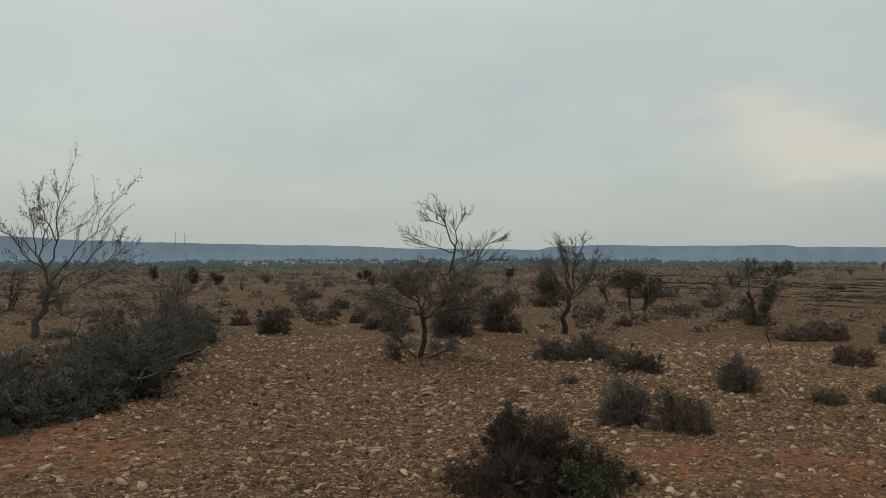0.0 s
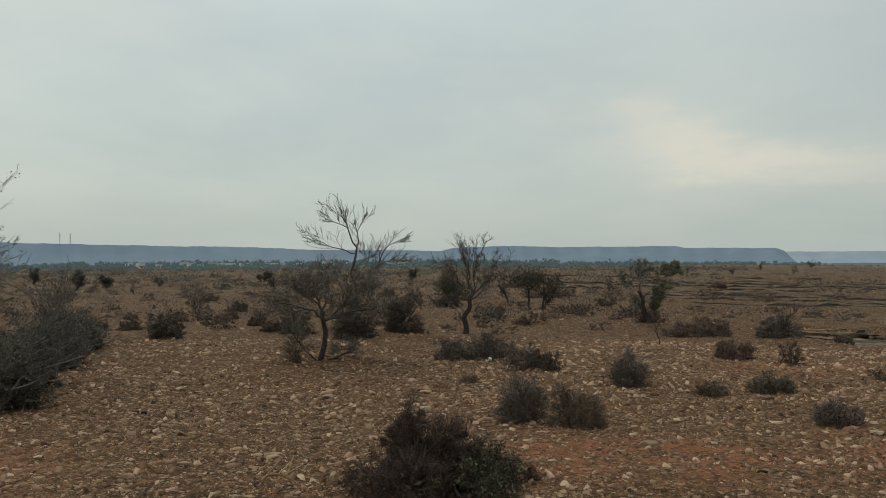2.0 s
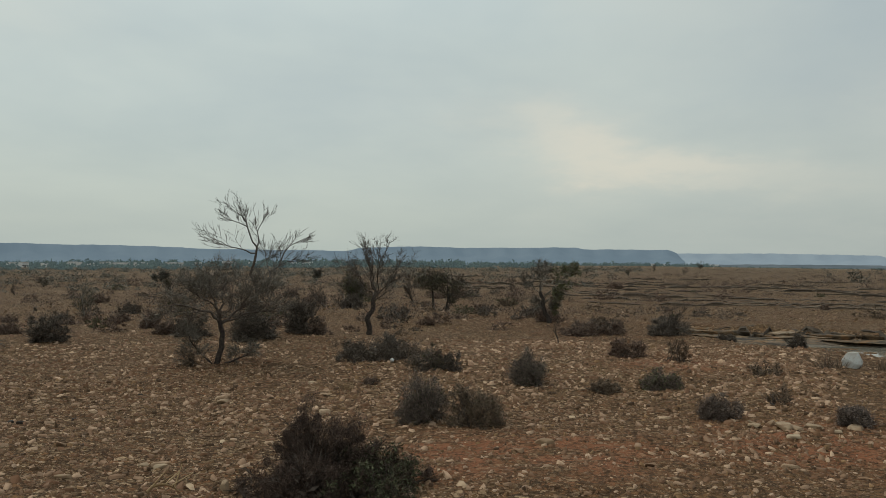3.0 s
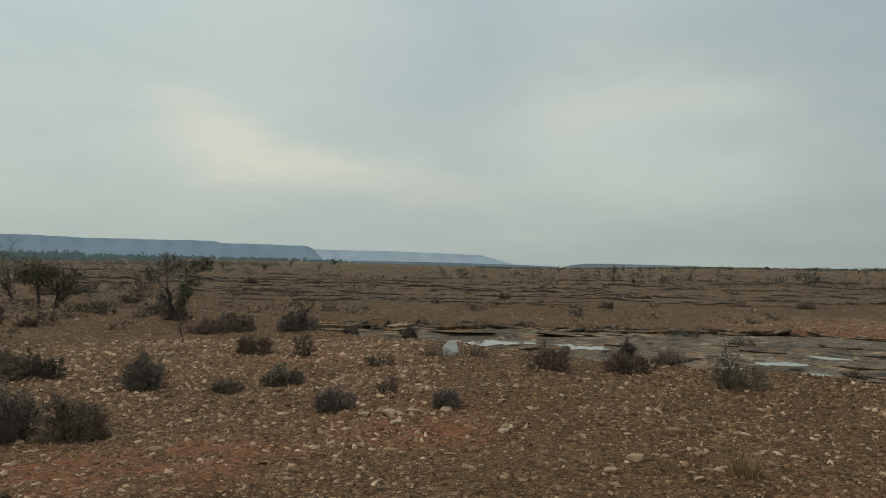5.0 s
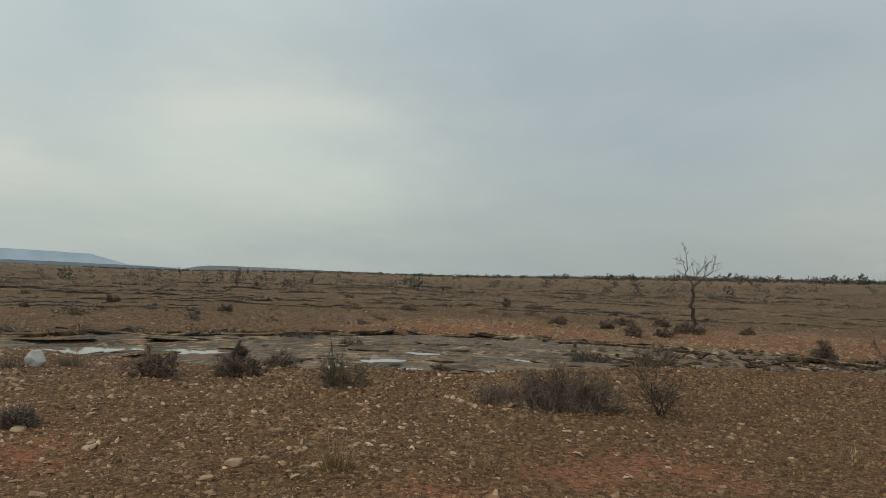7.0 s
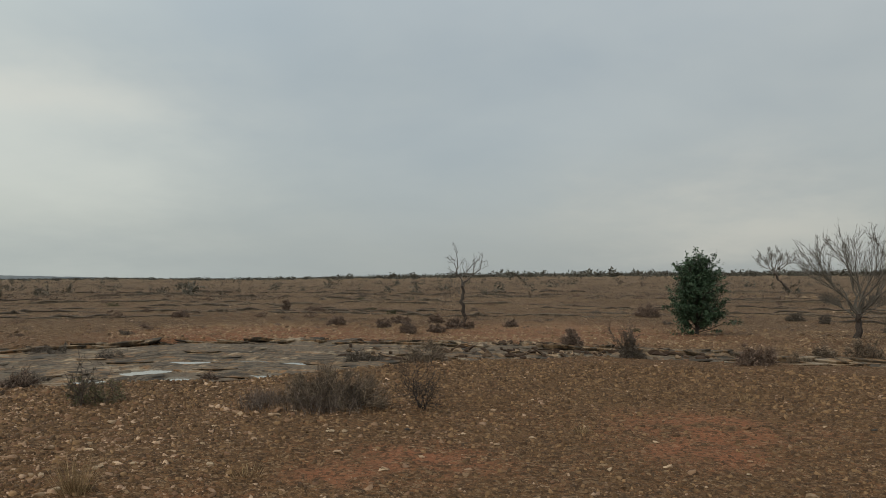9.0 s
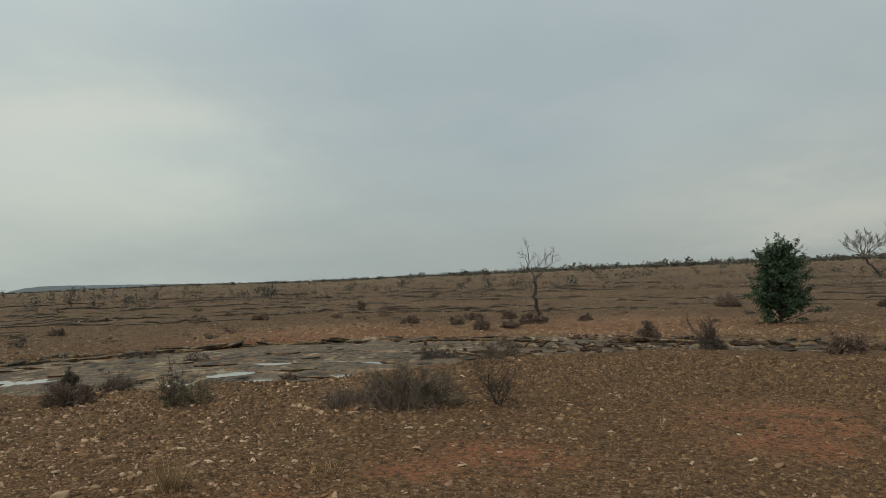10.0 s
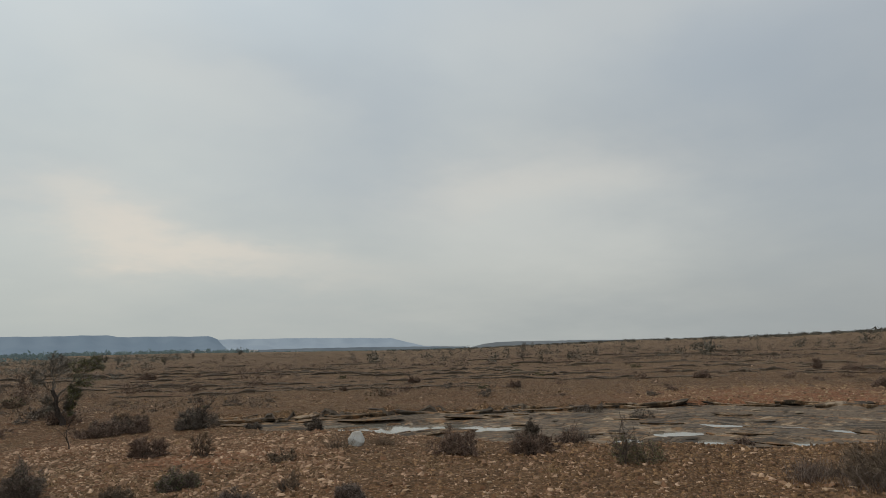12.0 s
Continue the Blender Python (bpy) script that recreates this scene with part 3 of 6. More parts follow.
def tree(name, label, x, y, seed, how, trunk_r, trunk_len, lean=(0, 0), stems_n=1, bark=None, leaves=0, leaf=0.02, leaf_mat=None, group="", leaf_spread=0.02, trunk_bark=None, size=1.0, twigs=0, twig=(0.06, 0.2), twig_width=0.003, twig_mat=None):
    ob = thing(name, label, "tree", group, x, y, 0, 0.03)
    rng = random.Random(seed)
    tubes, tips = (Tubes(), Tubes()), []
    for k in range(stems_n):
        off = Vector((rng.gauss(0, 0.05), rng.gauss(0, 0.05), 0)) if stems_n > 1 else Vector()
        d = Vector((lean[0] + (rng.gauss(0, 0.35) if stems_n > 1 else 0), lean[1] + (rng.gauss(0, 0.35) if stems_n > 1 else 0), 1)).normalized()
        grow(tubes, tips, rng, off, d, trunk_len * (1 if k == 0 else rng.uniform(0.5, 0.9)), trunk_r * (1 if k == 0 else 0.6), how["levels"], how)
    tubes[0].make("trunk", trunk_bark or bark or BARK, ob)
    tubes[1].make("crown", bark or BARK, ob)
    if twigs:
        rg = np.random.default_rng(seed + 1)
        at = np.array([tuple(q) for t, _ in tips for q in t])
        way = np.array([tuple(d) for t, d in tips for q in t])
        pick = rg.integers(0, len(at), twigs)
        way = way[pick] + rg.normal(0, 0.6, (twigs, 3)) + [0, 0, 0.1]
        way /= np.linalg.norm(way, axis=1)[:, None]
        v, f = blades(rg, at[pick] + rg.normal(0, 0.015, (twigs, 3)), way, rg.uniform(twig[0], twig[1], twigs), rg.uniform(0.7, 1.3, twigs) * twig_width)
        soup("twig_spray", v, f, twig_mat or THORN, ob)
    if leaves:
        pts = [tuple(q) for t, _ in tips for q in t]
        v, f = flakes(np.random.default_rng(seed), leaves, pts, leaf, leaf_spread)
        soup("foliage", v, f, leaf_mat or DRY_LEAF, ob)
    ob.scale = (size, size, size)
    return ob


def limb_tree(name, label, x, y, seed, limbs, how, bark, trunk_bark, shoots=6, reach=(0.3, 0.55), leaves=0, leaf=0.02, leaf_mat=None, leaf_from=-9.0, twigs=0, twig=(0.06, 0.2), twig_width=0.003, twig_mat=None, group="bare trees", wobble=0.03, size=1.0):
    """A tree from its main limbs. Each limb: the limb it leaves (-1: the ground), how far along it, its reach across, away and up, its bow, and its thickness at both ends."""
    az = math.degrees(math.atan2(x - CX, y - CY))
    ob = thing(name, label, "tree", group, x, y, -az, 0.03)
    rng = random.Random(seed)
    lines, spray, tips = [], Tubes(), []
    for parent, at, (dx, dy, dz), bow, r0, r1 in limbs:
        if parent < 0:
            p0, start = Vector((at, 0, 0)), None
        else:
            line, radii = lines[parent]
            k = at * (len(line) - 1)
            i = min(int(k), len(line) - 2)
            p0 = line[i].lerp(line[i + 1], k - i)
        d = Vector((dx, dy, dz))
        n = 9 if d.length > 0.8 else 6
        off = Vector()
        pts = []
        for i in range(n + 1):
            u = i / n
            pts.append(p0 + d * u + Vector((0, 0, bow * d.length * math.sin(math.pi * u))) + off)
            off = off * 0.75 + Vector((rng.gauss(0, 1), rng.gauss(0, 1), rng.gauss(0, 0.5))) * (wobble * d.length)
        radii = [r0 + (r1 - r0) * (i / n) ** 0.8 for i in range(n + 1)]
        lines.append((pts, radii))
        tb = Tubes()
        tb.add(pts, radii, 7 if parent < 0 else 5)
        tb.make("trunk" if parent < 0 else "limb", trunk_bark if parent < 0 else bark, ob)
        if parent < 0 and dz > 0.6:
            continue
        for k in range(shoots):
            u = 0.28 + 0.72 * (k + rng.random()) / shoots
            i = min(n, int(u * n + 0.5))
            way = (pts[i] - pts[i - 1]).normalized()
            way = bent(rng, way, radians(rng.uniform(*how["angle"])) * (1 if k < shoots - 1 else 0.3))
            way = (way + Vector((0, 0, how.get("lift", 0.15)))).normalized()
            grow((spray, spray), tips, rng, pts[i], way, d.length * rng.uniform(*reach) * (1.15 - 0.5 * u), max(radii[i] * 0.55, how["min"]), how["levels"] - 1, how)
    spray.make("crown", bark, ob)
    at = np.array([tuple(q) for t, _ in tips for q in t])
    if twigs:
        rg = np.random.default_rng(seed + 1)
        way = np.array([tuple(d) for t, d in tips for q in t])
        pick = rg.integers(0, len(at), twigs)
        way = way[pick] + rg.normal(0, 0.5, (twigs, 3)) + [0, 0, 0.1]
        way /= np.linalg.norm(way, axis=1)[:, None]
        v, f = blades(rg, at[pick], way, rg.uniform(twig[0], twig[1], twigs), rg.uniform(0.7, 1.3, twigs) * twig_width)
        soup("twig_spray", v, f, twig_mat or TWIG_GREY, ob)
    if leaves:
        v, f = flakes(np.random.default_rng(seed), leaves, [tuple(q) for q in at if q[0] > leaf_from], leaf, leaf * 1.2)
        soup("foliage", v, f, leaf_mat or DRY_LEAF, ob)
    ob.scale = (size, size, size)
    return ob


def grass_tuft(label, x, y, w, h, count, seed, mat=None, name="grass_tuft", group="grass tufts", thick=0.0025):
    ob = thing(name, label, "grass", group, x, y, 0, 0.01)
    rng = np.random.default_rng(seed)
    base = np.stack([rng.normal(0, w * 0.22, count), rng.normal(0, w * 0.22, count), np.zeros(count)], 1)
    way = np.stack([base[:, 0] / w * 1.2 + rng.normal(0, 0.3, count), base[:, 1] / w * 1.2 + rng.normal(0, 0.3, count), np.ones(count)], 1)
    way /= np.linalg.norm(way, axis=1)[:, None]
    half = h * rng.uniform(0.15, 1.0, count) ** 1.3 * 1.2
    v, f = blades(rng, base, way, half, rng.uniform(0.7, 1.4, count) * thick)
    tagged(soup("grass_clump", v, f, mat or STRAW, ob), kind="stuff")
    return ob


# ---- ground ----


def build_ground():
    az = np.concatenate([np.arange(-180, -46, 4.0), np.arange(-46, 130, 0.6), np.arange(130, 180, 4.0)])
    r = [0.0, 0.4, 0.9, 1.5, 2.2]
    while r[-1] < 60:
        r.append(r[-1] + max(0.055, r[-1] * 0.0155))
    while r[-1] < 4700:
        r.append(r[-1] * 1.055)
    r = np.array(r)
    A, R = np.meshgrid(np.radians(az), r, indexing="ij")
    X, Y = CX + R * np.sin(A), CY + R * np.cos(A)
    v = np.stack([X, Y, land(X, Y)], -1).reshape(-1, 3)
    n, m = len(az), len(r)
    i, j = np.meshgrid(np.arange(n), np.arange(m - 1), indexing="ij")
    i2 = (i + 1) % n
    a, b, c, d = i * m + j, i * m + j + 1, i2 * m + j + 1, i2 * m + j
    f = np.concatenate([np.stack([a, c, b], -1).reshape(-1, 3), np.stack([a, d, c], -1).reshape(-1, 3)])
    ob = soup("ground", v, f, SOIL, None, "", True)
    return tagged(ob, "dry red-brown stony soil plain with scattered gravel", "ground", "", "structure")


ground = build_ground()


def chips(rng, xs, ys, sizes, flat=(0.18, 0.5), sides=6, zs=None, tilt=0.25):
    """Angular flat stones sitting in the soil, all in two arrays."""
    n = len(xs)
    zs = land(xs, ys) if zs is None else zs
    ang = (np.arange(sides)[None, :] + rng.uniform(-0.35, 0.35, (n, sides))) * (2 * math.pi / sides) + rng.uniform(0, 6.28, (n, 1))
    rad = sizes[:, None] * rng.uniform(0.28, 0.64, (n, sides))
    stretch = rng.uniform(0.3, 0.85, (n, 1))
    turn = rng.uniform(0, 6.28, (n, 1))
    px, py = np.cos(ang) * rad, np.sin(ang) * rad * stretch
    qx, qy = px * np.cos(turn) - py * np.sin(turn), px * np.sin(turn) + py * np.cos(turn)
    hgt = sizes[:, None] * rng.uniform(flat[0], flat[1], (n, 1))
    tx, ty = rng.normal(0, tilt, (n, 1)), rng.normal(0, tilt, (n, 1))
    low = np.stack([xs[:, None] + qx, ys[:, None] + qy, zs[:, None] - hgt * 0.45 + 0 * qx], -1)
    ins = rng.uniform(0.6, 0.9, (n, sides))
    up = np.stack([xs[:, None] + qx * ins, ys[:, None] + qy * ins, zs[:, None] + hgt * rng.uniform(0.4, 0.62, (n, sides)) + tx * qx + ty * qy], -1)
    v = np.concatenate([low, up], 1).reshape(-1, 3)
    tri = []
    for k in range(sides):
        k2 = (k + 1) % sides
        tri += [(k, k2, sides + k2), (k, sides + k2, sides + k)]
    tri += [(sides, sides + k, sides + k + 1) for k in range(1, sides - 1)]
    f = (np.arange(n) * 2 * sides)[:, None, None] + np.array(tri)[None]
    return v, f.reshape(-1, 3)


def bare(x, y):
    """How bare of stones the soil is, 0 to 1."""
    out = np.zeros(len(x))
    for a, b, rad in RED_SOIL[:6]:
        out = np.maximum(out, np.clip(1.35 - np.hypot(x - a, y - b) / rad, 0, 1))
    return out


def sprinkle(rng, count, r0, r1, a0, a1, power=1.0):
    """Random plan places in a sector, thinned into clusters and kept off the stream bed."""
    r = np.sqrt(rng.uniform(r0 ** (2 * power), r1 ** (2 * power), count)) if power == 1.0 else r0 + (r1 - r0) * rng.uniform(0, 1, count) ** power
    az = rng.uniform(a0, a1, count)
    x, y = CX + r * np.sin(np.radians(az)), CY + r * np.cos(np.radians(az))
    lump = 0.5 + 0.5 * np.sin(x * 1.1 + 2 * np.sin(y * 0.7)) * np.cos(y * 0.9 + 1.5 * np.sin(x * 0.5))
    less = np.where((az > 74) & (r < 15), 0.5, 0.0)
    keep = (rng.uniform(0, 1, count) < (0.35 + 0.65 * lump - less) * (1 - 0.85 * bare(x, y))) & (bed_depth(r, az) < 0.2)
    return x[keep], y[keep]


def build_gravel():
    rng = np.random.default_rng(5)
    sets = []
    for count, r0, r1, s0, s1 in ((12000, 4.0, 8.5, 0.02, 0.05), (12000, 4.2, 15.0, 0.025, 0.08), (10000, 6.0, 26.0, 0.04, 0.11), (700, 4.2, 20.0, 0.08, 0.15), (5000, 20.0, 50.0, 0.08, 0.2)):
        x, y = sprinkle(rng, count, r0, r1, -36, 122)
        sets.append(chips(rng, x, y, s0 + (s1 - s0) * rng.uniform(0, 1, len(x)) ** 2, (0.14, 0.36), 5))
    v, f = joined(*sets)
    ob = soup("gravel", v, f, PEBBLE)
    tagged(ob, "angular tan and brown gravel strewn over dry soil", "gravel", "", "stuff")
    r, az = 3.9 + 12.0 * rng.uniform(0, 1, 52000) ** 0.9, np.concatenate([rng.uniform(-36, 40, 40000), rng.normal(25, 10, 6000), rng.normal(57, 9, 4500), rng.uniform(40, 95, 1500)])
    x, y = CX + r * np.sin(np.radians(az)), CY + r * np.cos(np.radians(az))
    keep = (rng.uniform(0, 1, 52000) < (0.25 + 0.75 * lattice(x / 1.3 + 20, y / 1.3 + 20, 31) ** 1.6) * (1 - 0.6 * bare(x, y))) & (bed_depth(r, az) < 0.2)
    x, y, r = x[keep], y[keep], r[keep]
    v, f = chips(rng, x, y, (0.024 + 0.085 * rng.uniform(0, 1, len(x)) ** 4) * (0.75 + 0.045 * r), (0.15, 0.36), 6, None, 0.25)
    tagged(soup("stone_chips", v, f, PLATE), "flat pinkish-tan stone chips packed over soil", "gravel", "", "stuff")
    sets = []
    for count, r0, r1, a0, a1 in ((7000, 4.0, 12.0, -36, 60), (22000, 4.0, 15.5, 56, 122), (2500, 12.0, 30.0, -36, 122)):
        r, az = np.sqrt(rng.uniform(r0 * r0, r1 * r1, count)), rng.uniform(a0, a1, count)
        keep = (bed_depth(r, az) < 0.2) & (rng.uniform(0, 1, count) > 0.85 * bare(CX + r * np.sin(np.radians(az)), CY + r * np.cos(np.radians(az))))
        x, y = CX + r[keep] * np.sin(np.radians(az[keep])), CY + r[keep] * np.cos(np.radians(az[keep]))
        sets.append(chips(rng, x, y, (0.022 + 0.065 * rng.uniform(0, 1, len(x)) ** 2.2) * (0.6 + 0.055 * r[keep]), (0.22, 0.55), 5))
    v, f = joined(*sets)
    tagged(soup("soil_clods", v, f, CLOD), "small brown clods of crusted soil", "soil", "", "stuff")
    x, y = sprinkle(rng, 5200, 20.5, 30.0, 62, 118)
    v, f = chips(rng, x, y, rng.uniform(0.05, 0.13, len(x)))
    ob = soup("gravel", v, f, ORANGE)
    tagged(ob, "ochre gravel strip beyond the stream bed", "gravel", "", "stuff")


build_gravel()


def rounded_stone(seed, flat, fine=1):
    """An angular broken block, one metre across."""
    rng = random.Random(seed)
    bm = bmesh.new()
    squeeze = rng.uniform(0.5, 0.85)
    for k in range(11 if fine == 1 else 24):
        a, z = rng.uniform(0, 6.283), rng.choice((-0.5, -0.1, 0.3, 0.46)) + rng.uniform(-0.06, 0.06)
        if flat > 0.7:
            z = rng.uniform(-0.5, 0.5)
        reach = rng.uniform(0.34, 0.58) * (1.0 if z < 0.2 else 0.82) * (1.0 if flat < 0.7 else math.sqrt(1.02 - 3.2 * z * z) if abs(z) < 0.5 else 0.5)
        bm.verts.new((math.cos(a) * reach * 1.1, math.sin(a) * reach * squeeze, z * flat * 1.1 + 0.12 * math.cos(a + seed) * reach * flat))
    hull = bmesh.ops.convex_hull(bm, input=bm.verts)
    bmesh.ops.delete(bm, geom=[g for g in hull["geom_interior"] if isinstance(g, bmesh.types.BMVert)], context="VERTS")
    if fine > 1:
        bmesh.ops.bevel(bm, geom=bm.edges[:], offset=0.025, segments=1, affect="EDGES")
    me = bpy.data.meshes.new("stone")
    bm.to_mesh(me)
    bm.free()
    return me


def stone(label, x, y, size, seed, mat=None, flat=0.3, group="loose stones"):
    me = rounded_stone(seed, flat, 2)
    me.materials.append(mat or STONE)
    ob = new("stone", me)
    ob.matrix_world = pose(x, y, land_z(x, y) + size * flat * 0.28, 0, 0, seed * 47.0) @ Matrix.Diagonal((size, size, size, 1))
    return tagged(ob, label, "stone", group)


# ---- hills and the far plain ----


def escarpment(name, label, az, el, dist, mat, foot, back=500.0, step=0.2, seed=3):
    rng = np.random.default_rng(seed)
    a = np.arange(az[0], az[-1] + step, step)
    e = np.interp(a, az, el) + 0.008 * np.sin(a * 3.1) + 0.006 * np.sin(a * 7.7) + rng.normal(0, 0.004, len(a))
    base = np.interp(a, HORIZON_AZ, HORIZON_EL)
    rows = []
    for frac, shift in ((-0.25, -foot), (0.12, -foot * 0.6), (0.45, -foot * 0.28), (0.72, -foot * 0.1), (0.95, -foot * 0.03), (1.0, 0.0), (1.0, back)):
        wob = foot * 0.05 * (np.sin(a * 1.3 + frac * 2) + np.sin(a * 3.1 + 1)) * (0.2 if frac < 0 else 1) * (0 if shift > 0 else 1)
        r = dist + shift + wob
        zl, zh = 1.6 + dist * np.tan(np.radians(base)), 1.6 + dist * np.tan(np.radians(np.maximum(e, base - 0.05)))
        rows.append(np.stack([CX + r * np.sin(np.radians(a)), CY + r * np.cos(np.radians(a)), zl + (zh - zl) * frac], -1))
    v = np.stack(rows, 1)
    n, m = len(a), len(rows)
    f = []
    for i in range(n - 1):
        for j in range(m - 1):
            p = i * m + j
            f += [(p, p + m, p + m + 1), (p, p + m + 1, p + 1)]
    ob = soup(name, v.reshape(-1, 3), np.array(f), mat, None, "", True)
    return tagged(ob, label, "hill", "", "structure")


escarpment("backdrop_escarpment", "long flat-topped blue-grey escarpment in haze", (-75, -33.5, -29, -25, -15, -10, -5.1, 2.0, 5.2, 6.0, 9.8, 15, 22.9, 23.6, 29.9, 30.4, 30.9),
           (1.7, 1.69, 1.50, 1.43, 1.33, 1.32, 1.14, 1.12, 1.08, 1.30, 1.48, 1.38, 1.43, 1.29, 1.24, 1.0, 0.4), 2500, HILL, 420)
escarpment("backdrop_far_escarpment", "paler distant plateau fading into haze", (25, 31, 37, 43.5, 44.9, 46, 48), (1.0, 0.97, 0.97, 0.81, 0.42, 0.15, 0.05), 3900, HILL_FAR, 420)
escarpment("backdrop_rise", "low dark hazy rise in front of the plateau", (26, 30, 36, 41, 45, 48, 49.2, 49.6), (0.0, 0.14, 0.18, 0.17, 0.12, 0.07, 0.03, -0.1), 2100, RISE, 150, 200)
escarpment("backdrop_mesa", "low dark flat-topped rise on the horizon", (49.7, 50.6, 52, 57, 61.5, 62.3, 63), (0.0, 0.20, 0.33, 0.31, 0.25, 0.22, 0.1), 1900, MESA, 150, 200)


def clumps(rng, x, y, size, tall, per, rough=0.3, wide=(0.14, 0.34)):
    """Many small plants seen from afar: each a heap of pointed twigs."""
    n = len(x)
    z = land(x, y)
    c = np.repeat(np.stack([x, y, z], 1), per, 0)
    s, t = np.repeat(size, per), np.repeat(tall, per)
    d = rng.normal(0, 1, (n * per, 3))
    d[:, 2] = np.abs(d[:, 2])
    d /= np.linalg.norm(d, axis=1)[:, None]
    skew = np.repeat(rng.normal(0, 0.25, (n, 2)), per, 0)
    q = rng.uniform(0, 1, n * per) ** 0.5
    p = c + np.stack([(d[:, 0] * q + skew[:, 0] * d[:, 2]) * s * 0.5, (d[:, 1] * q + skew[:, 1] * d[:, 2]) * s * 0.5, d[:, 2] * t * q * 0.8], 1)
    way = d + rng.normal(0, 0.7, d.shape)
    way /= np.linalg.norm(way, axis=1)[:, None]
    k = np.minimum(s, t) * rough
    return blades(rng, p - way * k[:, None], way, k * rng.uniform(1.6, 3.0, n * per), k * rng.uniform(wide[0], wide[1], n * per))


def build_far_growth():
    rng = np.random.default_rng(11)

    def ring(count, r0, r1, a0, a1):
        r, az = np.exp(rng.uniform(math.log(r0), math.log(r1), count)), rng.uniform(a0, a1, count)
        return CX + r * np.sin(np.radians(az)), CY + r * np.cos(np.radians(az))

    sets = []
    for count, r0, r1, a0, a1, s0, s1 in ((1300, 22, 90, -42, 34, 0.35, 1.2), (1200, 60, 240, -42, 30, 0.5, 1.7), (1000, 26, 90, 30, 126, 0.2, 0.75), (4200, 60, 320, 30, 126, 0.4, 1.5), (900, 200, 600, -42, 126, 1.0, 3.0)):
        x, y = ring(count, r0, r1, a0, a1)
        s = rng.uniform(s0, s1, count)
        sets.append(clumps(rng, x, y, s * rng.uniform(0.7, 1.7, count), s * rng.uniform(0.18, 0.45, count), 80 if r1 < 100 else 32, 0.085 if r1 < 100 else 0.16, (0.25, 0.6)))
    v, f = joined(*sets)
    tagged(soup("scrub", v, f, SCRUB), "low brown scrub dotted over the open plain", "scrub", "", "stuff")
    sets = []
    for count, r0, r1, a0, a1, t0, t1 in ((800, 850, 1600, -44, 14, 4, 12), (500, 250, 850, -44, 20, 1.2, 4.5), (330, 800, 1700, 12, 33, 2.5, 7), (250, 800, 1700, 31, 50, 0.8, 2.4)):
        x, y = ring(count, r0, r1, a0, a1)
        t = rng.uniform(t0, t1, count)
        sets.append(clumps(rng, x, y, t * rng.uniform(0.8, 1.9, count), t, 50, 0.15, (0.5, 1.0)))
    v, f = joined(*sets)
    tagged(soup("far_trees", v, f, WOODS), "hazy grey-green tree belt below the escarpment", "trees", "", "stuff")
    x, y = ring(5200, 45, 420, -44, 28)
    far = np.hypot(x - CX, y - CY)
    keep = rng.uniform(0, 1, 5200) < np.clip(lattice(x / 9.0 + 40, y / 14.0, 41) * 1.8 - 0.45, 0.04, 1) * np.clip(far / 160.0, 0.25, 1)
    x, y, far = x[keep], y[keep], far[keep]
    t = 0.3 + 1.1 * rng.uniform(0, 1, len(x)) ** 2 * np.clip(far / 120.0, 0.5, 1.2)
    v, f = clumps(rng, x, y, t * rng.uniform(1.2, 3.2, len(x)), t, 60, 0.11, (0.3, 0.7))
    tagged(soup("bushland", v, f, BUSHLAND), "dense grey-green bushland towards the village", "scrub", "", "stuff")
    sets = []
    x, y = ring(700, 420, 880, 58, 126)
    low = np.clip((np.degrees(np.arctan2(x - CX, y - CY)) - 48) / 45, 0.4, 1)
    t = rng.uniform(2.0, 9.4, 700) * rng.uniform(0.5, 1, 700) * low
    sets.append(clumps(rng, x, y, t * rng.uniform(0.8, 3.0, 700), t * 0.9, 44, 0.15, (0.4, 0.8)))
    x, y = ring(600, 760, 895, 58, 126)
    low = np.clip((np.degrees(np.arctan2(x - CX, y - CY)) - 48) / 45, 0.4, 1)
    t = rng.uniform(2.2, 4.8, 600) * low
    sets.append(clumps(rng, x, y, t * rng.uniform(2.0, 4.5, 600), t * 0.8, 44, 0.2, (0.5, 1.0)))
    x, y = ring(300, 500, 900, 43, 60)
    t = rng.uniform(0.5, 1.6, 300)
    sets.append(clumps(rng, x, y, t * rng.uniform(1.5, 4.0, 300), t, 30, 0.25, (0.3, 0.7)))
    x, y = ring(240, 70, 420, 40, 126)
    t = rng.uniform(0.5, 2.0, 240)
    sets.append(clumps(rng, x, y, t * rng.uniform(0.5, 1.6, 240), t, 60, 0.10, (0.3, 0.6)))
    v, f = joined(*sets)
    tagged(soup("skyline_shrubs", v, f, SKYLINE), "small dark shrubs along the skyline", "shrubs", "", "stuff")


build_far_growth()


def box(x0, x1, y0, y1, z0, z1):
    v = [(x, y, z) for x in (x0, x1) for y in (y0, y1) for z in (z0, z1)]
    return v, [(0, 1, 3, 2), (4, 6, 7, 5), (0, 4, 5, 1), (2, 3, 7, 6), (0, 2, 6, 4), (1, 5, 7, 3)]


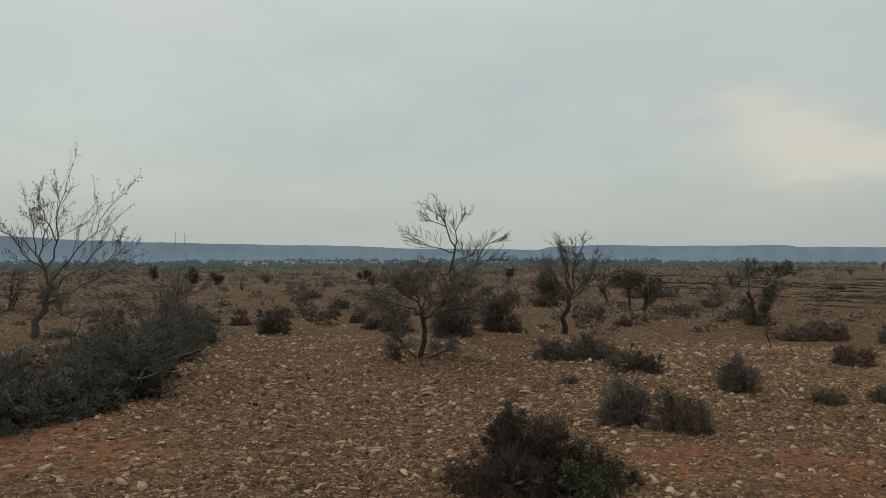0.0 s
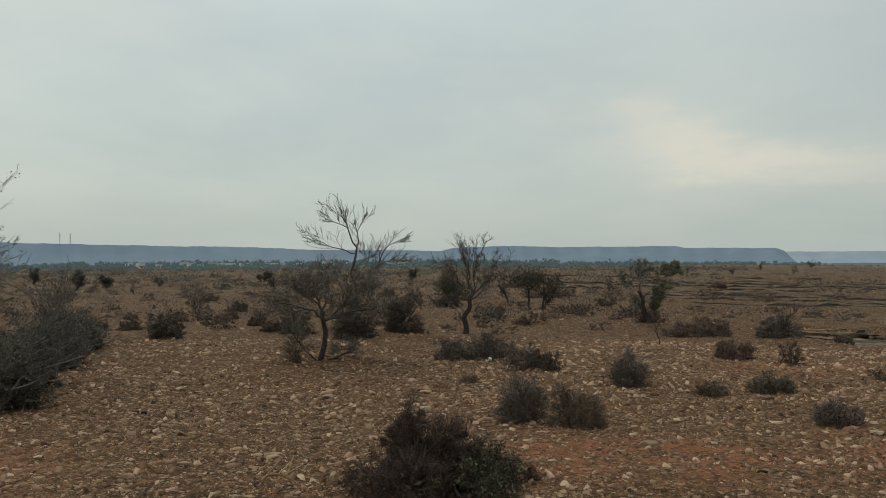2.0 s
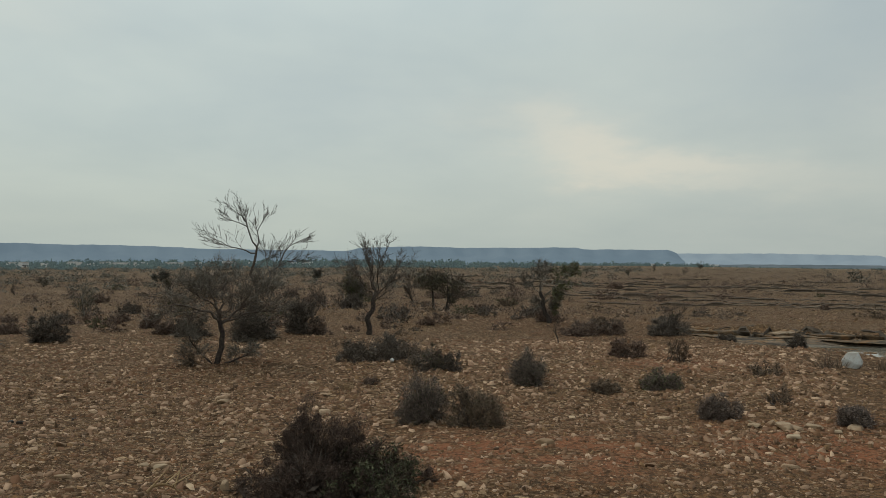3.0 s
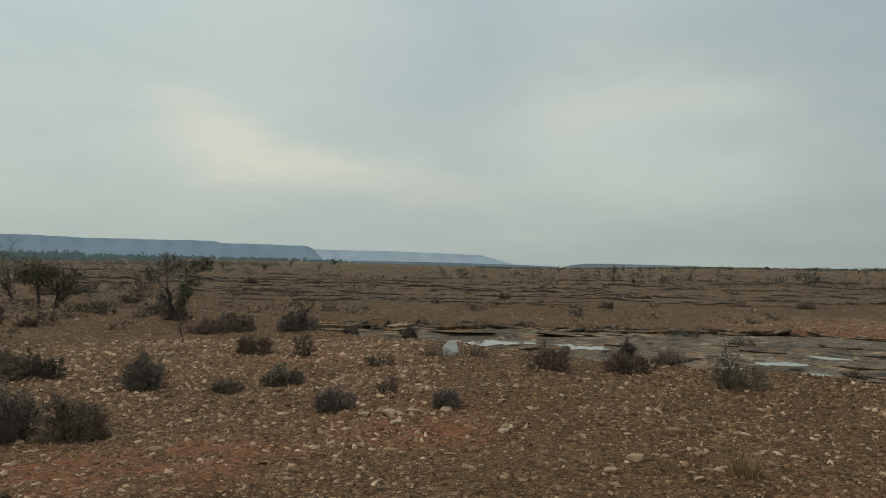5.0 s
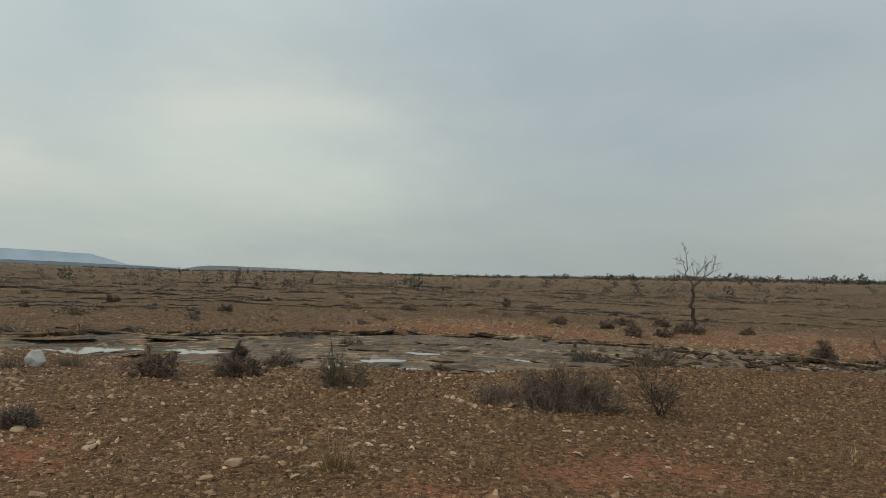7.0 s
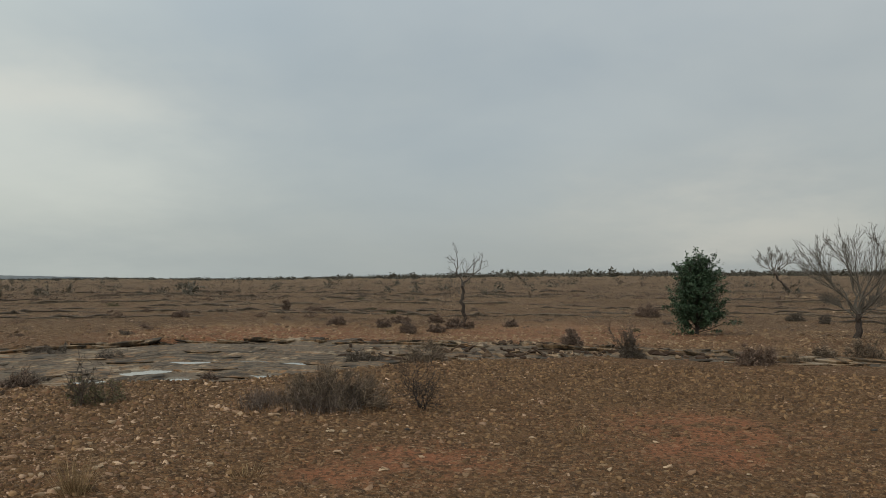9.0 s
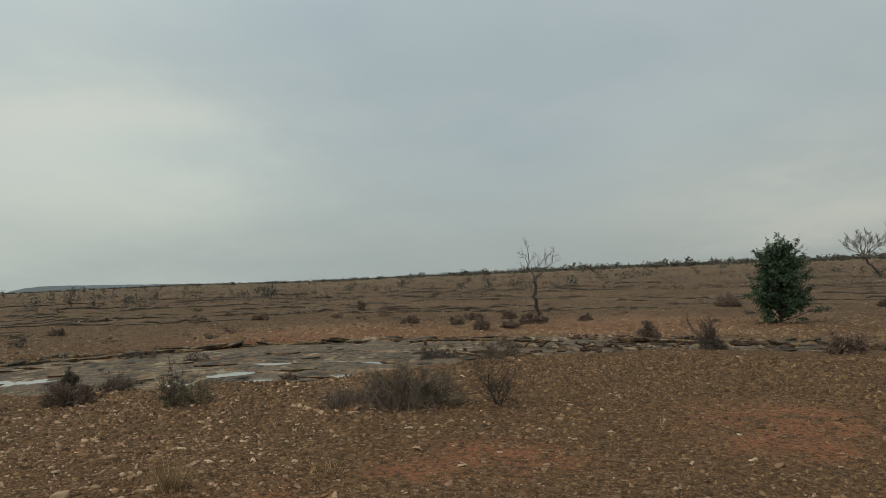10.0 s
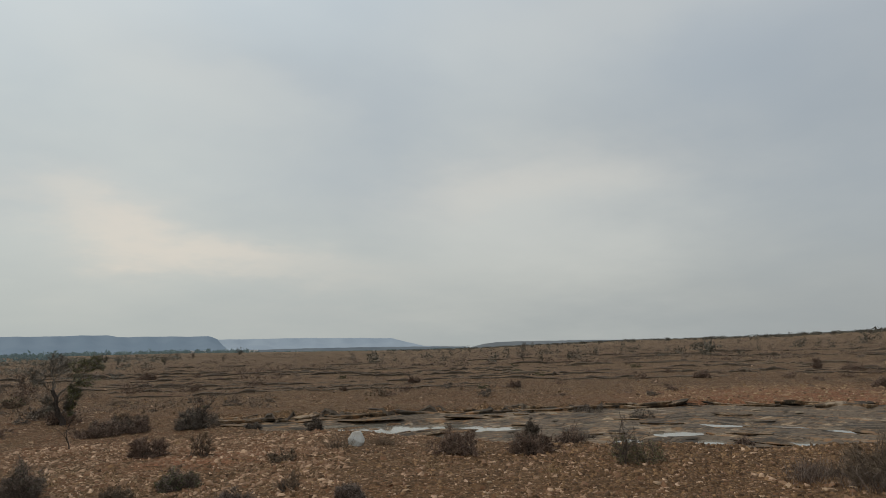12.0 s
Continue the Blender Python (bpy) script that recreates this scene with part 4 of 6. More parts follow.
def house(az, r, w, d, hgt, seed):
    rng = random.Random(seed)
    x, y = polar(az, r)
    ob = thing("house", "small pale flat-roofed village house among trees", "house", "village houses", x, y, -az + rng.uniform(-25, 25), 0.2)
    part("wall", *box(-w / 2, w / 2, -d / 2, d / 2, 0, hgt), HOUSE_WALL, ob)
    part("roof", *box(-w / 2 - 0.2, w / 2 + 0.2, -d / 2 - 0.2, d / 2 + 0.2, hgt + 0.004, hgt + 0.35), HOUSE_WALL, ob)
    part("door", *box(-0.6, 0.6, -d / 2 - 0.05, -d / 2 - 0.01, 0, 2.1), HOUSE_DARK, ob)
    for side in (-1, 1):
        part("window", *box(side * w * 0.3 - 0.6, side * w * 0.3 + 0.6, -d / 2 - 0.05, -d / 2 - 0.01, 1.1, 2.2), HOUSE_DARK, ob)


for k in range(26):
    house(random.Random(k).choice((-17, -15.5, -13, -11, -8.5, -6.5, -3, 2)) + random.Random(k + 90).uniform(-1.3, 1.3), random.Random(k + 7).uniform(560, 820),
          random.Random(k + 30).uniform(5, 9), 6, random.Random(k + 60).uniform(3.0, 4.2), k)
for k, az in enumerate((28.6, 29.4, 33.0)):
    house(az, 1300, 14, 8, 4, 200 + k)


def mast(az):
    x, y = polar(az, 2480)
    ob = new("radio_mast")
    ob.location = (x, y, 1.6 + 2480 * math.tan(radians(1.36)))
    tagged(ob, "thin steel radio mast on the escarpment rim", "mast", "radio masts")
    for sx, sy in ((-1, -1), (1, -1), (0, 1)):
        part("leg", *box(sx * 0.9 - 0.22, sx * 0.9 + 0.22, sy * 0.9 - 0.22, sy * 0.9 + 0.22, -4, 34), STEEL, ob)
    for k in range(6):
        part("brace", *box(-1.3, 1.3, -1.2, 1.2, 4 + 6 * k, 4.4 + 6 * k), STEEL, ob)


mast(-22.4)
mast(-21.75)

# ---- stream bed: bedded rock, ledges and pools ----


def slab_mesh(seed, sides=11):
    """A broken flat slab about 1 x 1 m and 1 thick, to be scaled; its top edge is chamfered and its side is undercut."""
    rng = random.Random(seed)
    rings = []
    outline = [(6.2832 * (k + rng.uniform(-0.35, 0.35)) / sides, rng.uniform(0.36, 0.56)) for k in range(sides)]
    for z, s in ((-0.5, 0.86), (0.1, 0.97), (0.32, 1.0), (0.5, 0.95)):
        rings.append([(math.cos(a) * r * s, math.sin(a) * r * s, z + (rng.uniform(-0.08, 0.08) if z > 0.4 else 0)) for a, r in outline])
    v = [p for ring in rings for p in ring]
    f = []
    for j in range(3):
        for k in range(sides):
            k2 = (k + 1) % sides
            f.append((j * sides + k, j * sides + k2, (j + 1) * sides + k2, (j + 1) * sides + k))
    f.append(tuple(3 * sides + k for k in range(sides)))
    me = bpy.data.meshes.new("slab")
    me.from_pydata(v, [], f)
    me.materials.append(SLAB)
    return me


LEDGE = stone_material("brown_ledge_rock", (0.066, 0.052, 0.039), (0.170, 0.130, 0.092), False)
SHARD = stone_material("rock_shard", (0.060, 0.050, 0.038), (0.30, 0.235, 0.160), True, 2.0)
RUBBLE = stone_material("rubble_rock", (0.050, 0.030, 0.019), (0.36, 0.25, 0.155), False, 3.4)
SLABS = [slab_mesh(k) for k in range(14)]


def lay(parent, name, az, r, length, depth, thick, z, rng, tilt=3.0, skew=0.0):
    x, y = polar(az, r)
    ob = new(name, rng.choice(SLABS))
    ob.parent = parent
    ob.matrix_basis = Matrix.Translation(-parent.location) @ pose(x, y, z, rng.gauss(0, tilt), rng.gauss(0, tilt), -az + skew + rng.gauss(0, 9)) @ Matrix.Diagonal((length, depth, thick, 1))
    return ob


POOLS = ((65.0, 15.4, 0.85, 1.0), (73.4, 14.1, 0.8, 1.0), (67.4, 14.1, 0.45, 0.9), (64.4, 13.9, 0.7, 0.6), (57.0, 14.0, 0.4, 0.8), (61.5, 14.2, 0.5, 0.8), (44.0, 16.6, 1.4, 1.5), (42.5, 17.7, 1.3, 1.1), (50.0, 16.1, 0.9, 1.0), (37.5, 17.0, 1.0, 1.0),
         (39.5, 17.3, 1.2, 1.3), (48.0, 17.0, 1.2, 1.4), (52.5, 16.2, 1.2, 0.9), (41.5, 16.1, 0.6, 0.7), (70.0, 16.8, 1.5, 0.7))


def bed_level(az, r):
    """Which of the thin strata lies open at a place in the bed."""
    u, v = np.radians(az) * 17.0, r + 0.35 * np.sin(az * 0.35) + 0.2 * np.sin(az * 0.9 + 1)
    n = 0.5 * lattice(u / 7.0, v / 0.7, 1) + 0.28 * lattice(u / 3.4, v / 0.33, 2) + 0.16 * lattice(u / 1.5, v / 0.28, 3) + 0.06 * lattice(u / 0.4, v / 0.25, 4)
    q = (n - 0.2) / 0.6 * 6.0
    k = np.floor(q)
    return k + np.clip((q - k) / 0.12, 0, 1)


def bed_height(az, r):
    """Thin strata stepping up and down across the bed."""
    u, v = np.radians(az) * 17.0, r + 0.35 * np.sin(az * 0.35) + 0.2 * np.sin(az * 0.9 + 1)
    near, far = np.interp(az, BED_AZ, BED_NEAR), np.interp(az, BED_AZ, BED_FAR)
    t = (r - near) / (far - near)
    z = -0.20 + 0.024 * bed_level(az, r) + 0.06 * np.clip(t, 0, 1) ** 2 + 0.008 * lattice(u / 0.2, v / 0.2, 6)
    for a, q, w, d in POOLS:
        hollow = np.exp(-((np.radians(az - a) * q / (w * 0.62)) ** 2 + ((r - q) / (d * 0.62)) ** 2) ** 2)
        z = z + (np.minimum(z, -0.176) - z) * hollow
    return z


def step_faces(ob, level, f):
    """Gives rising faces of a stepped sheet a dark rock that paints their shade."""
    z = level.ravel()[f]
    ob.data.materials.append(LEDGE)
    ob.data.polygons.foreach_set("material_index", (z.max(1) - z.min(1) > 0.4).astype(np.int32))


def build_bed():
    rng = random.Random(21)
    bed = tagged(new("stream_bed"), "dark layered rock shelves with shallow pools", "stream bed", "", "structure")
    bed.location = (17, 4, 0)
    az = np.arange(29.0, 120.0, 0.17)
    t = np.linspace(-0.06, 1.03, 130)
    A, T = np.meshgrid(az, t, indexing="ij")
    near, far = np.interp(A, BED_AZ, BED_NEAR), np.interp(A, BED_AZ, BED_FAR)
    R = near + (far - near) * T
    v = np.stack([CX + R * np.sin(np.radians(A)) - 17, CY + R * np.cos(np.radians(A)) - 4, bed_height(A, R)], -1).reshape(-1, 3)
    n, m = len(az), len(t)
    i, j = np.meshgrid(np.arange(n - 1), np.arange(m - 1), indexing="ij")
    a = (i * m + j).ravel()
    f = np.concatenate([np.stack([a, a + m + 1, a + 1], -1), np.stack([a, a + m, a + m + 1], -1)])
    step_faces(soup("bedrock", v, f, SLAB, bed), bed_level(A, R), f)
    made = 0
    while made < 80:
        az = rng.uniform(31, 117)
        near, far = float(np.interp(az, BED_AZ, BED_NEAR)), float(np.interp(az, BED_AZ, BED_FAR))
        t = rng.uniform(0.0, 1.0)
        r = near + (far - near) * t + 0.1
        if any(abs(az - a) * 0.27 < w * 0.6 and abs(r - q) < d * 0.6 for a, q, w, d in POOLS):
            continue
        length = 0.4 + 1.6 * rng.random() ** 1.8
        thick = rng.uniform(0.02, 0.045)
        lay(bed, "slab", az, r, length, length * rng.uniform(0.18, 0.4), thick, float(bed_height(np.array(az), np.array(r))) + thick * 0.3, rng, 3.0)
        made += 1
    bank = tagged(new("rock_ledge"), "broken dark rock ledge along the far bank", "ledge", "rock ledges")
    bank.location = (21, 4, 0)
    for k in range(120):
        az = 30 + 88 * (k + rng.uniform(0, 1)) / 120
        far = float(np.interp(az, BED_AZ, BED_FAR)) + rng.uniform(-0.3, 0.3)
        lay(bank, "slab", az, far, rng.uniform(0.4, 1.3), rng.uniform(0.3, 0.7), rng.uniform(0.05, 0.11), rng.uniform(-0.08, 0.0), rng, 4.0)
    rubble = tagged(new("rubble"), "heap of broken brown rock pieces beside the bed", "rubble", "rock ledges")
    rubble.location = (19, -2, 0)
    rocks = []
    for k in range(8):
        me = rounded_stone(900 + k, 0.8)
        me.materials.append(RUBBLE)
        rocks.append(me)
    for k in range(220):
        az = rng.uniform(79, 113) if k < 110 else rng.gauss(99, 6)
        near, far = float(np.interp(az, BED_AZ, BED_NEAR)), float(np.interp(az, BED_AZ, BED_FAR))
        r = near + 0.3 + (far - near) * rng.uniform(0.2, 1.1)
        ob = lay(rubble, "rock", az, r, 0.10 + 0.40 * rng.random() ** 2, 0.10 + 0.25 * rng.random() ** 2, rng.uniform(0.06, 0.20), float(bed_height(np.array(az), np.array(r))) + 0.035, rng, 16.0)
        ob.data = rng.choice(rocks)
    rg = np.random.default_rng(9)
    az = rg.uniform(31, 118, 620)
    near, far = np.interp(az, BED_AZ, BED_NEAR), np.interp(az, BED_AZ, BED_FAR)
    r = near + (far - near) * rg.uniform(0.02, 1, 620)
    keep = bed_height(az, r) > -0.142
    az, r = az[keep], r[keep]
    v, f = chips(rg, CX + r * np.sin(np.radians(az)), CY + r * np.cos(np.radians(az)), 0.08 + 0.5 * rg.uniform(0, 1, len(az)) ** 2, (0.03, 0.09), 5, bed_height(az, r), 0.03)
    tagged(soup("rock_shards", v, f, SHARD), "broken rock shards lying over the stream bed", "rock shards", "", "stuff")


build_bed()


def pools():
    """Standing water that fills the low strata of the bed."""
    az = np.arange(33.0, 84.0, 0.5)
    verts, faces = [], []
    for a in az:
        near, far = float(np.interp(a, BED_AZ, BED_NEAR)), float(np.interp(a, BED_AZ, BED_FAR))
        for t in (0.04, 0.3, 0.6, 0.8):
            x, y = polar(a, near + (far - near) * t)
            verts.append((x, y, WATER_Z))
    for k in range(len(az) - 1):
        faces += [(k * 4 + j, k * 4 + j + 1, k * 4 + j + 5, k * 4 + j + 4) for j in range(3)]
    tagged(part("water_pool", verts, faces, WATER), "still shallow pools reflecting the grey sky", "water", "", "structure")


WATER_Z = -0.144
pools()


def ledge(az, r, length, depth, hgt, seed):
    """A low step of bedded rock in the plain: a ragged undercut face below a soil-covered top that runs back into the ground."""
    rng = random.Random(seed)
    n = max(18, int(length * 3.0))
    x, y = polar(az, r)
    turn = -az + rng.uniform(-10, 10)
    ob = thing("rock_ledge", "long low dark rock step in the plain", "ledge", "rock ledges", x, y, turn)
    here = Matrix.Translation((x, y, 0)) @ Matrix.Rotation(radians(turn), 4, "Z")
    z0 = land_z(x, y)
    ph = [rng.uniform(0, 6.28) for _ in range(4)]
    face, top, ff, tf = [], [], [], []
    for i in range(n + 1):
        t = i / n
        end = max(0.0, math.sin(math.pi * t)) ** 0.35
        wob = depth * (0.3 * math.sin(7 * t + ph[0]) + 0.15 * math.sin(23 * t + ph[1])) + rng.uniform(-0.25, 0.25)
        hh = hgt * end * max(0.0, 0.55 + 0.45 * math.sin(11 * t + ph[2]) + 0.3 * math.sin(29 * t + ph[3]) + rng.uniform(-0.3, 0.3)) + 0.01
        px = (t - 0.5) * length

        def at(yy, zz):
            q = here @ Vector((px, yy, 0))
            return (px, yy, land_z(q.x, q.y) - z0 + zz)

        lip = -depth * 0.5 * end + wob
        face += [at(lip - 0.05, -0.1), at(lip - 0.02, hh * 0.4), at(lip - 0.04, hh * 0.62), at(lip + 0.02, hh * 0.9)]
        top += [at(lip + 0.02, hh * 0.9), at(lip + 0.3, hh), at(lip + depth, hh * 0.7), at(lip + depth * 2.5 + 1, hh * 0.25), at(lip + depth * 4 + 2, -0.06)]
    for i in range(n):
        ff += [(i * 4 + j, (i + 1) * 4 + j, (i + 1) * 4 + j + 1, i * 4 + j + 1) for j in range(3)]
        tf += [(i * 5 + j, (i + 1) * 5 + j, (i + 1) * 5 + j + 1, i * 5 + j + 1) for j in range(4)]
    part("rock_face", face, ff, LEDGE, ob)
    part("soil_top", top, tf, SOIL, ob, "", True)


rng_l = random.Random(77)
BANDS = (33, 36, 39, 42, 46, 50, 55, 60, 67, 75, 85)
for k in range(150):
    az = rng_l.uniform(16, 82) if k < 105 else rng_l.uniform(78, 122)
    r = rng_l.choice(BANDS) * (1 + 0.05 * math.sin(az * 0.11)) * rng_l.uniform(0.97, 1.03)
    if (az > 50 and r < 36) or (az < 25 and r < 46):
        r += 14 if az < 25 else 7
    ledge(az, r, rng_l.uniform(2, 11) * (0.4 + r / 80), rng_l.uniform(0.3, 0.8), rng_l.uniform(0.08, 0.2) * (0.5 + r / 90), k)
for k, az in enumerate((32, 37, 41, 45, 50, 55, 60)):
    ledge(az, float(np.interp(az, BED_AZ, BED_FAR)) + 0.2, 2.4, 0.5, 0.12, 400 + k)

# ---- named bushes ----
thorn_bush("large dark dry thorn bush with a green-tinged flank", ((-0.09, 0.08, 0.25, 0.30, 0.67), (0.22, 0.04, 0.30, 0.32, 0.50), (-0.40, -0.12, 0.24, 0.26, 0.30), (-0.07, 0.02, 0.26, 0.28, 0.61), (-0.10, 0.1, 0.22, 0.25, 0.66), (0.12, 0.04, 0.24, 0.28, 0.58), (-0.12, -0.32, 0.36, 0.3, 0.40), (0.52, 0.0, 0.26, 0.28, 0.28), (0.72, -0.02, 0.18, 0.2, 0.15), (0.3, -0.3, 0.3, 0.26, 0.24), (0.42, 0.02, 0.30, 0.30, 0.37), (0.05, -0.1, 0.30, 0.3, 0.54)),
           1.36, 4.72, 66000, 8000, 1, HERO_TWIG, HERO_LEAF, needle=(0.012, 0.05), width=0.0017, leaf=0.013, count=60, leaf_lobes=(7, 9, 10))
ROUND = ((0, 0, 0.29, 0.30, 0.47), (0.12, 0.05, 0.20, 0.22, 0.36), (-0.14, -0.04, 0.20, 0.2, 0.32))
thorn_bush("rounded grey-brown dry thorn bush on stony soil", ROUND, 2.55, 6.98, 15000, 3000, 2, THORN_GREY, None, 20, "rounded thorn bushes", (0.015, 0.055), 0.009, 0.002)
thorn_bush("rounded grey-brown dry thorn bush on stony soil", ((0.04, 0, 0.27, 0.28, 0.38), (-0.14, 0.05, 0.13, 0.15, 0.48)), 3.00, 6.55, 13000, 1500, 3, THORN_PALE, None, 0, "rounded thorn bushes", (0.015, 0.055), 0.009, 0.002)
thorn_bush("rounded grey-brown dry thorn bush on stony soil", ROUND, 4.35, 8.85, 11000, 2500, 4, THORN_GREY, None, 75, "rounded thorn bushes", (0.015, 0.06), 0.010, 0.0022)


def low_bush(label, x, y, w, h, n, seed, mat=None, leaf_mat=None, leaves=0, group="low bushes", name="low_bush", stems_n=14, short=1.0, sprays=50, thick=0.0022):
    rng = random.Random(seed)
    lobes = [(0, 0, w * 0.4, w * 0.34, h * 0.9)]
    for k in range(4):
        a = rng.uniform(0, 6.28)
        lobes.append((math.cos(a) * w * rng.uniform(0.15, 0.32), math.sin(a) * w * 0.2, w * rng.uniform(0.14, 0.26), w * rng.uniform(0.14, 0.24), h * rng.uniform(0.5, 1.05)))
    m = max(thick, math.hypot(x - CX, y - CY) * 0.00026)
    return thorn_bush(label, lobes, x, y, n, leaves, seed, mat, leaf_mat, 0, group, ((0.03 * h + 0.02) * short, (0.11 * h + 0.05) * short), m * 4.5 / short ** 0.5, m, stems_n, name, (), sprays)


DRY = "low dry brown thorn bush on stony ground"
DARKB = "low dense dark bush on stony ground"
low_bush("small dry grey-brown bush on stony ground", 5.05, 8.05, 0.46, 0.20, 3800, 11, THORN_PALE, short=0.7)
low_bush("low dark olive-green bush beside a pale stone", 5.93, 8.15, 0.70, 0.30, 7000, 12, THORN_GREY, OLIVE_PALE, 1800, short=0.6)
low_bush("low spreading dark dry bush on gravel", 5.52, 6.25, 0.80, 0.30, 9000, 13, THORN_GREY, short=0.6)
low_bush("small dark dry bush beside pale stones", 6.46, 5.47, 0.50, 0.26, 6000, 14, THORN_GREY, short=0.6)
low_bush("thin sparse dry shrub", 6.45, 6.6, 0.4, 0.24, 700, 15, THORN_PALE)
low_bush("tangled heap of brown dry thorn twigs", 7.04, 11.35, 0.9, 0.36, 4200, 16, THORN)
low_bush("sparse grey dry shrub", 7.62, 10.65, 0.52, 0.45, 1300, 17, THORN_PALE)
low_bush("sparse reddish dry shrub", 7.8, 8.6, 0.6, 0.28, 1100, 18, THORN_PALE, stems_n=5)
low_bush("wispy reddish-brown twigs beside a thorn tree", -0.25, 11.7, 0.62, 0.5, 800, 191, THORN_PALE)
low_bush("dry brown bush at the foot of a small tree", 8.7, 19.4, 1.0, 0.42, 3200, 192, THORN)
low_bush("grey dry bush among broken rock", 9.6, 17.6, 1.1, 0.36, 2600, 193, THORN_PALE)
for k, (x, y, w) in enumerate(((18.1, 9.7, 1.3), (17.3, 7.7, 1.1), (13.4, 7.1, 1.3))):
    low_bush("heap of dark dead thorn branches on the rock bed", x, y, w, 0.34, 2600, 195 + k, THORN_DARK, stems_n=30)
low_bush("tiny reddish-brown dry bush", 2.31, 9.35, 0.33, 0.13, 1200, 19, THORN)
low_bush(DARKB, 2.78, 12.0, 1.9, 0.46, 15000, 20, THORN_DARK, short=0.6)
low_bush(DARKB, 2.95, 12.15, 0.6, 0.58, 3500, 21, THORN_DARK)
low_bush(DARKB, 3.28, 10.55, 0.85, 0.48, 6500, 22, THORN_DARK, THORN_GREEN, 800, short=0.6)
low_bush("small upright dark bush", 3.64, 10.3, 0.34, 0.36, 1800, 23, THORN_DARK)
low_bush(DARKB, 0.58, 15.0, 1.35, 1.0, 8000, 24, THORN_DARK)
low_bush("dark bush with a dense ragged crown", 1.68, 15.9, 1.0, 0.85, 6000, 25, THORN_DARK)
low_bush(DRY, 1.95, 15.6, 0.6, 0.4, 2500, 26, THORN)
low_bush(DARKB, 8.0, 15.75, 1.4, 0.38, 5200, 27, THORN)
low_bush(DARKB, 8.75, 15.55, 0.85, 0.30, 3000, 28, THORN)
low_bush("dark tangled bush with upright dead sticks", 9.95, 14.9, 1.3, 0.55, 5500, 29, THORN_DARK)
low_bush(DRY, 10.62, 13.8, 0.55, 0.20, 1800, 30, THORN_DARK)
low_bush("dark bush at the edge of the pools", 10.95, 11.95, 0.6, 0.38, 3200, 31, THORN_DARK)
low_bush("dark dry bush beside the stream bed", 9.95, 7.15, 1.15, 0.40, 6500, 32, THORN, short=0.7)
low_bush("dark dry bush beside the stream bed", 11.1, 6.5, 1.1, 0.42, 6500, 33, THORN, short=0.7)
low_bush("dark dry bush beside the stream bed", 11.3, 6.6, 0.42, 0.66, 3500, 34, THORN_DARK)
low_bush("dark dry bush beside the stream bed", 12.7, 6.8, 0.75, 0.42, 3000, 35, THORN)
low_bush("dead grey bush with olive green shoots", 10.85, 4.45, 1.0, 0.40, 1700, 36, THORN_PALE, OLIVE_PALE, 2800)
low_bush("small dry brown bush beside a pool", 13.9, 4.1, 0.44, 0.23, 2400, 37, THORN)
low_bush("sparse twiggy bush on the bank", 17.6, 0.65, 1.5, 0.6, 4200, 38, THORN_PALE)
low_bush("dark low bush on the rock bank", 17.75, 2.05, 1.3, 0.36, 4200, 39, THORN_DARK)
low_bush("reddish dry bush on rubble", 21.2, -2.95, 0.85, 0.5, 3000, 40, THORN)
low_bush("dark bush with an upright sparse top", 17.95, -3.95, 0.8, 0.42, 3000, 41, THORN_DARK)
low_bush("dry brown bush on the open plain", 37.7, -8.4, 1.8, 0.8, 3000, 42, THORN)
low_bush("dark dry bush along the bank", 17.1, -6.4, 1.25, 0.50, 5500, 43, THORN)
low_bush("grey dry bush along the bank", 18.4, -7.75, 1.25, 0.38, 4500, 44, THORN_PALE)
low_bush("grey dry bush along the bank", 18.95, -8.65, 1.0, 0.36, 3500, 45, THORN_PALE)
low_bush("grey dry bush along the bank", 19.4, -9.7, 1.3, 0.45, 3500, 46, THORN_PALE)
low_bush("dark rounded bush on the plain", 34.7, -14.3, 1.3, 0.5, 2200, 47, THORN_DARK)
low_bush("dark rounded bush on the plain", 33.3, -14.9, 0.75, 0.42, 1500, 48, THORN_DARK)
low_bush("dark dry bush beside a bare tree", 28.0, -15.0, 1.2, 1.0, 3000, 49, THORN_DARK)
for k, (x, y, w, h) in enumerate(((28.1, 0.35, 1.5, 0.5), (27.0, 1.1, 0.95, 0.38), (26.0, 2.05, 1.05, 0.42), (28.4, 3.2, 0.8, 0.4), (31.5, 3.0, 1.3, 0.45), (30.2, -1.6, 0.8, 0.35), (32.5, 1.6, 0.9, 0.4), (29.3, 5.2, 1.1, 0.4))):
    low_bush("low heaped brown bush below a bare tree", x, y, w, h, 2400, 60 + k, THORN)
for k, (x, y, w, h) in enumerate(((24.9, 17.2, 0.8, 0.28), (19.85, 21.7, 0.45, 0.24), (40.6, 10.4, 0.75, 0.8), (39.4, 8.5, 1.3, 0.45), (26.5, 24.5, 0.9, 0.4), (33, 13, 1.0, 0.35))):
    low_bush("small brown bush alone on the plain", x, y, w, h, 1800, 70 + k, THORN)
for k, (x, y, w, h) in enumerate(((-3.23, 15.0, 0.95, 0.62), (-4.46, 16.6, 0.65, 0.27), (-3.26, 21.5, 0.75, 0.32), (-2.0, 18.9, 0.72, 0.44), (-1.31, 16.5, 0.65, 0.32), (-0.64, 15.9, 0.95, 0.58), (-5.4, 17.2, 0.6, 0.25), (-6.2, 22.0, 0.6, 0.2))):
    low_bush(DARKB, x, y, w, h, 4200, 80 + k, THORN_DARK if k in (0, 5) else THORN)
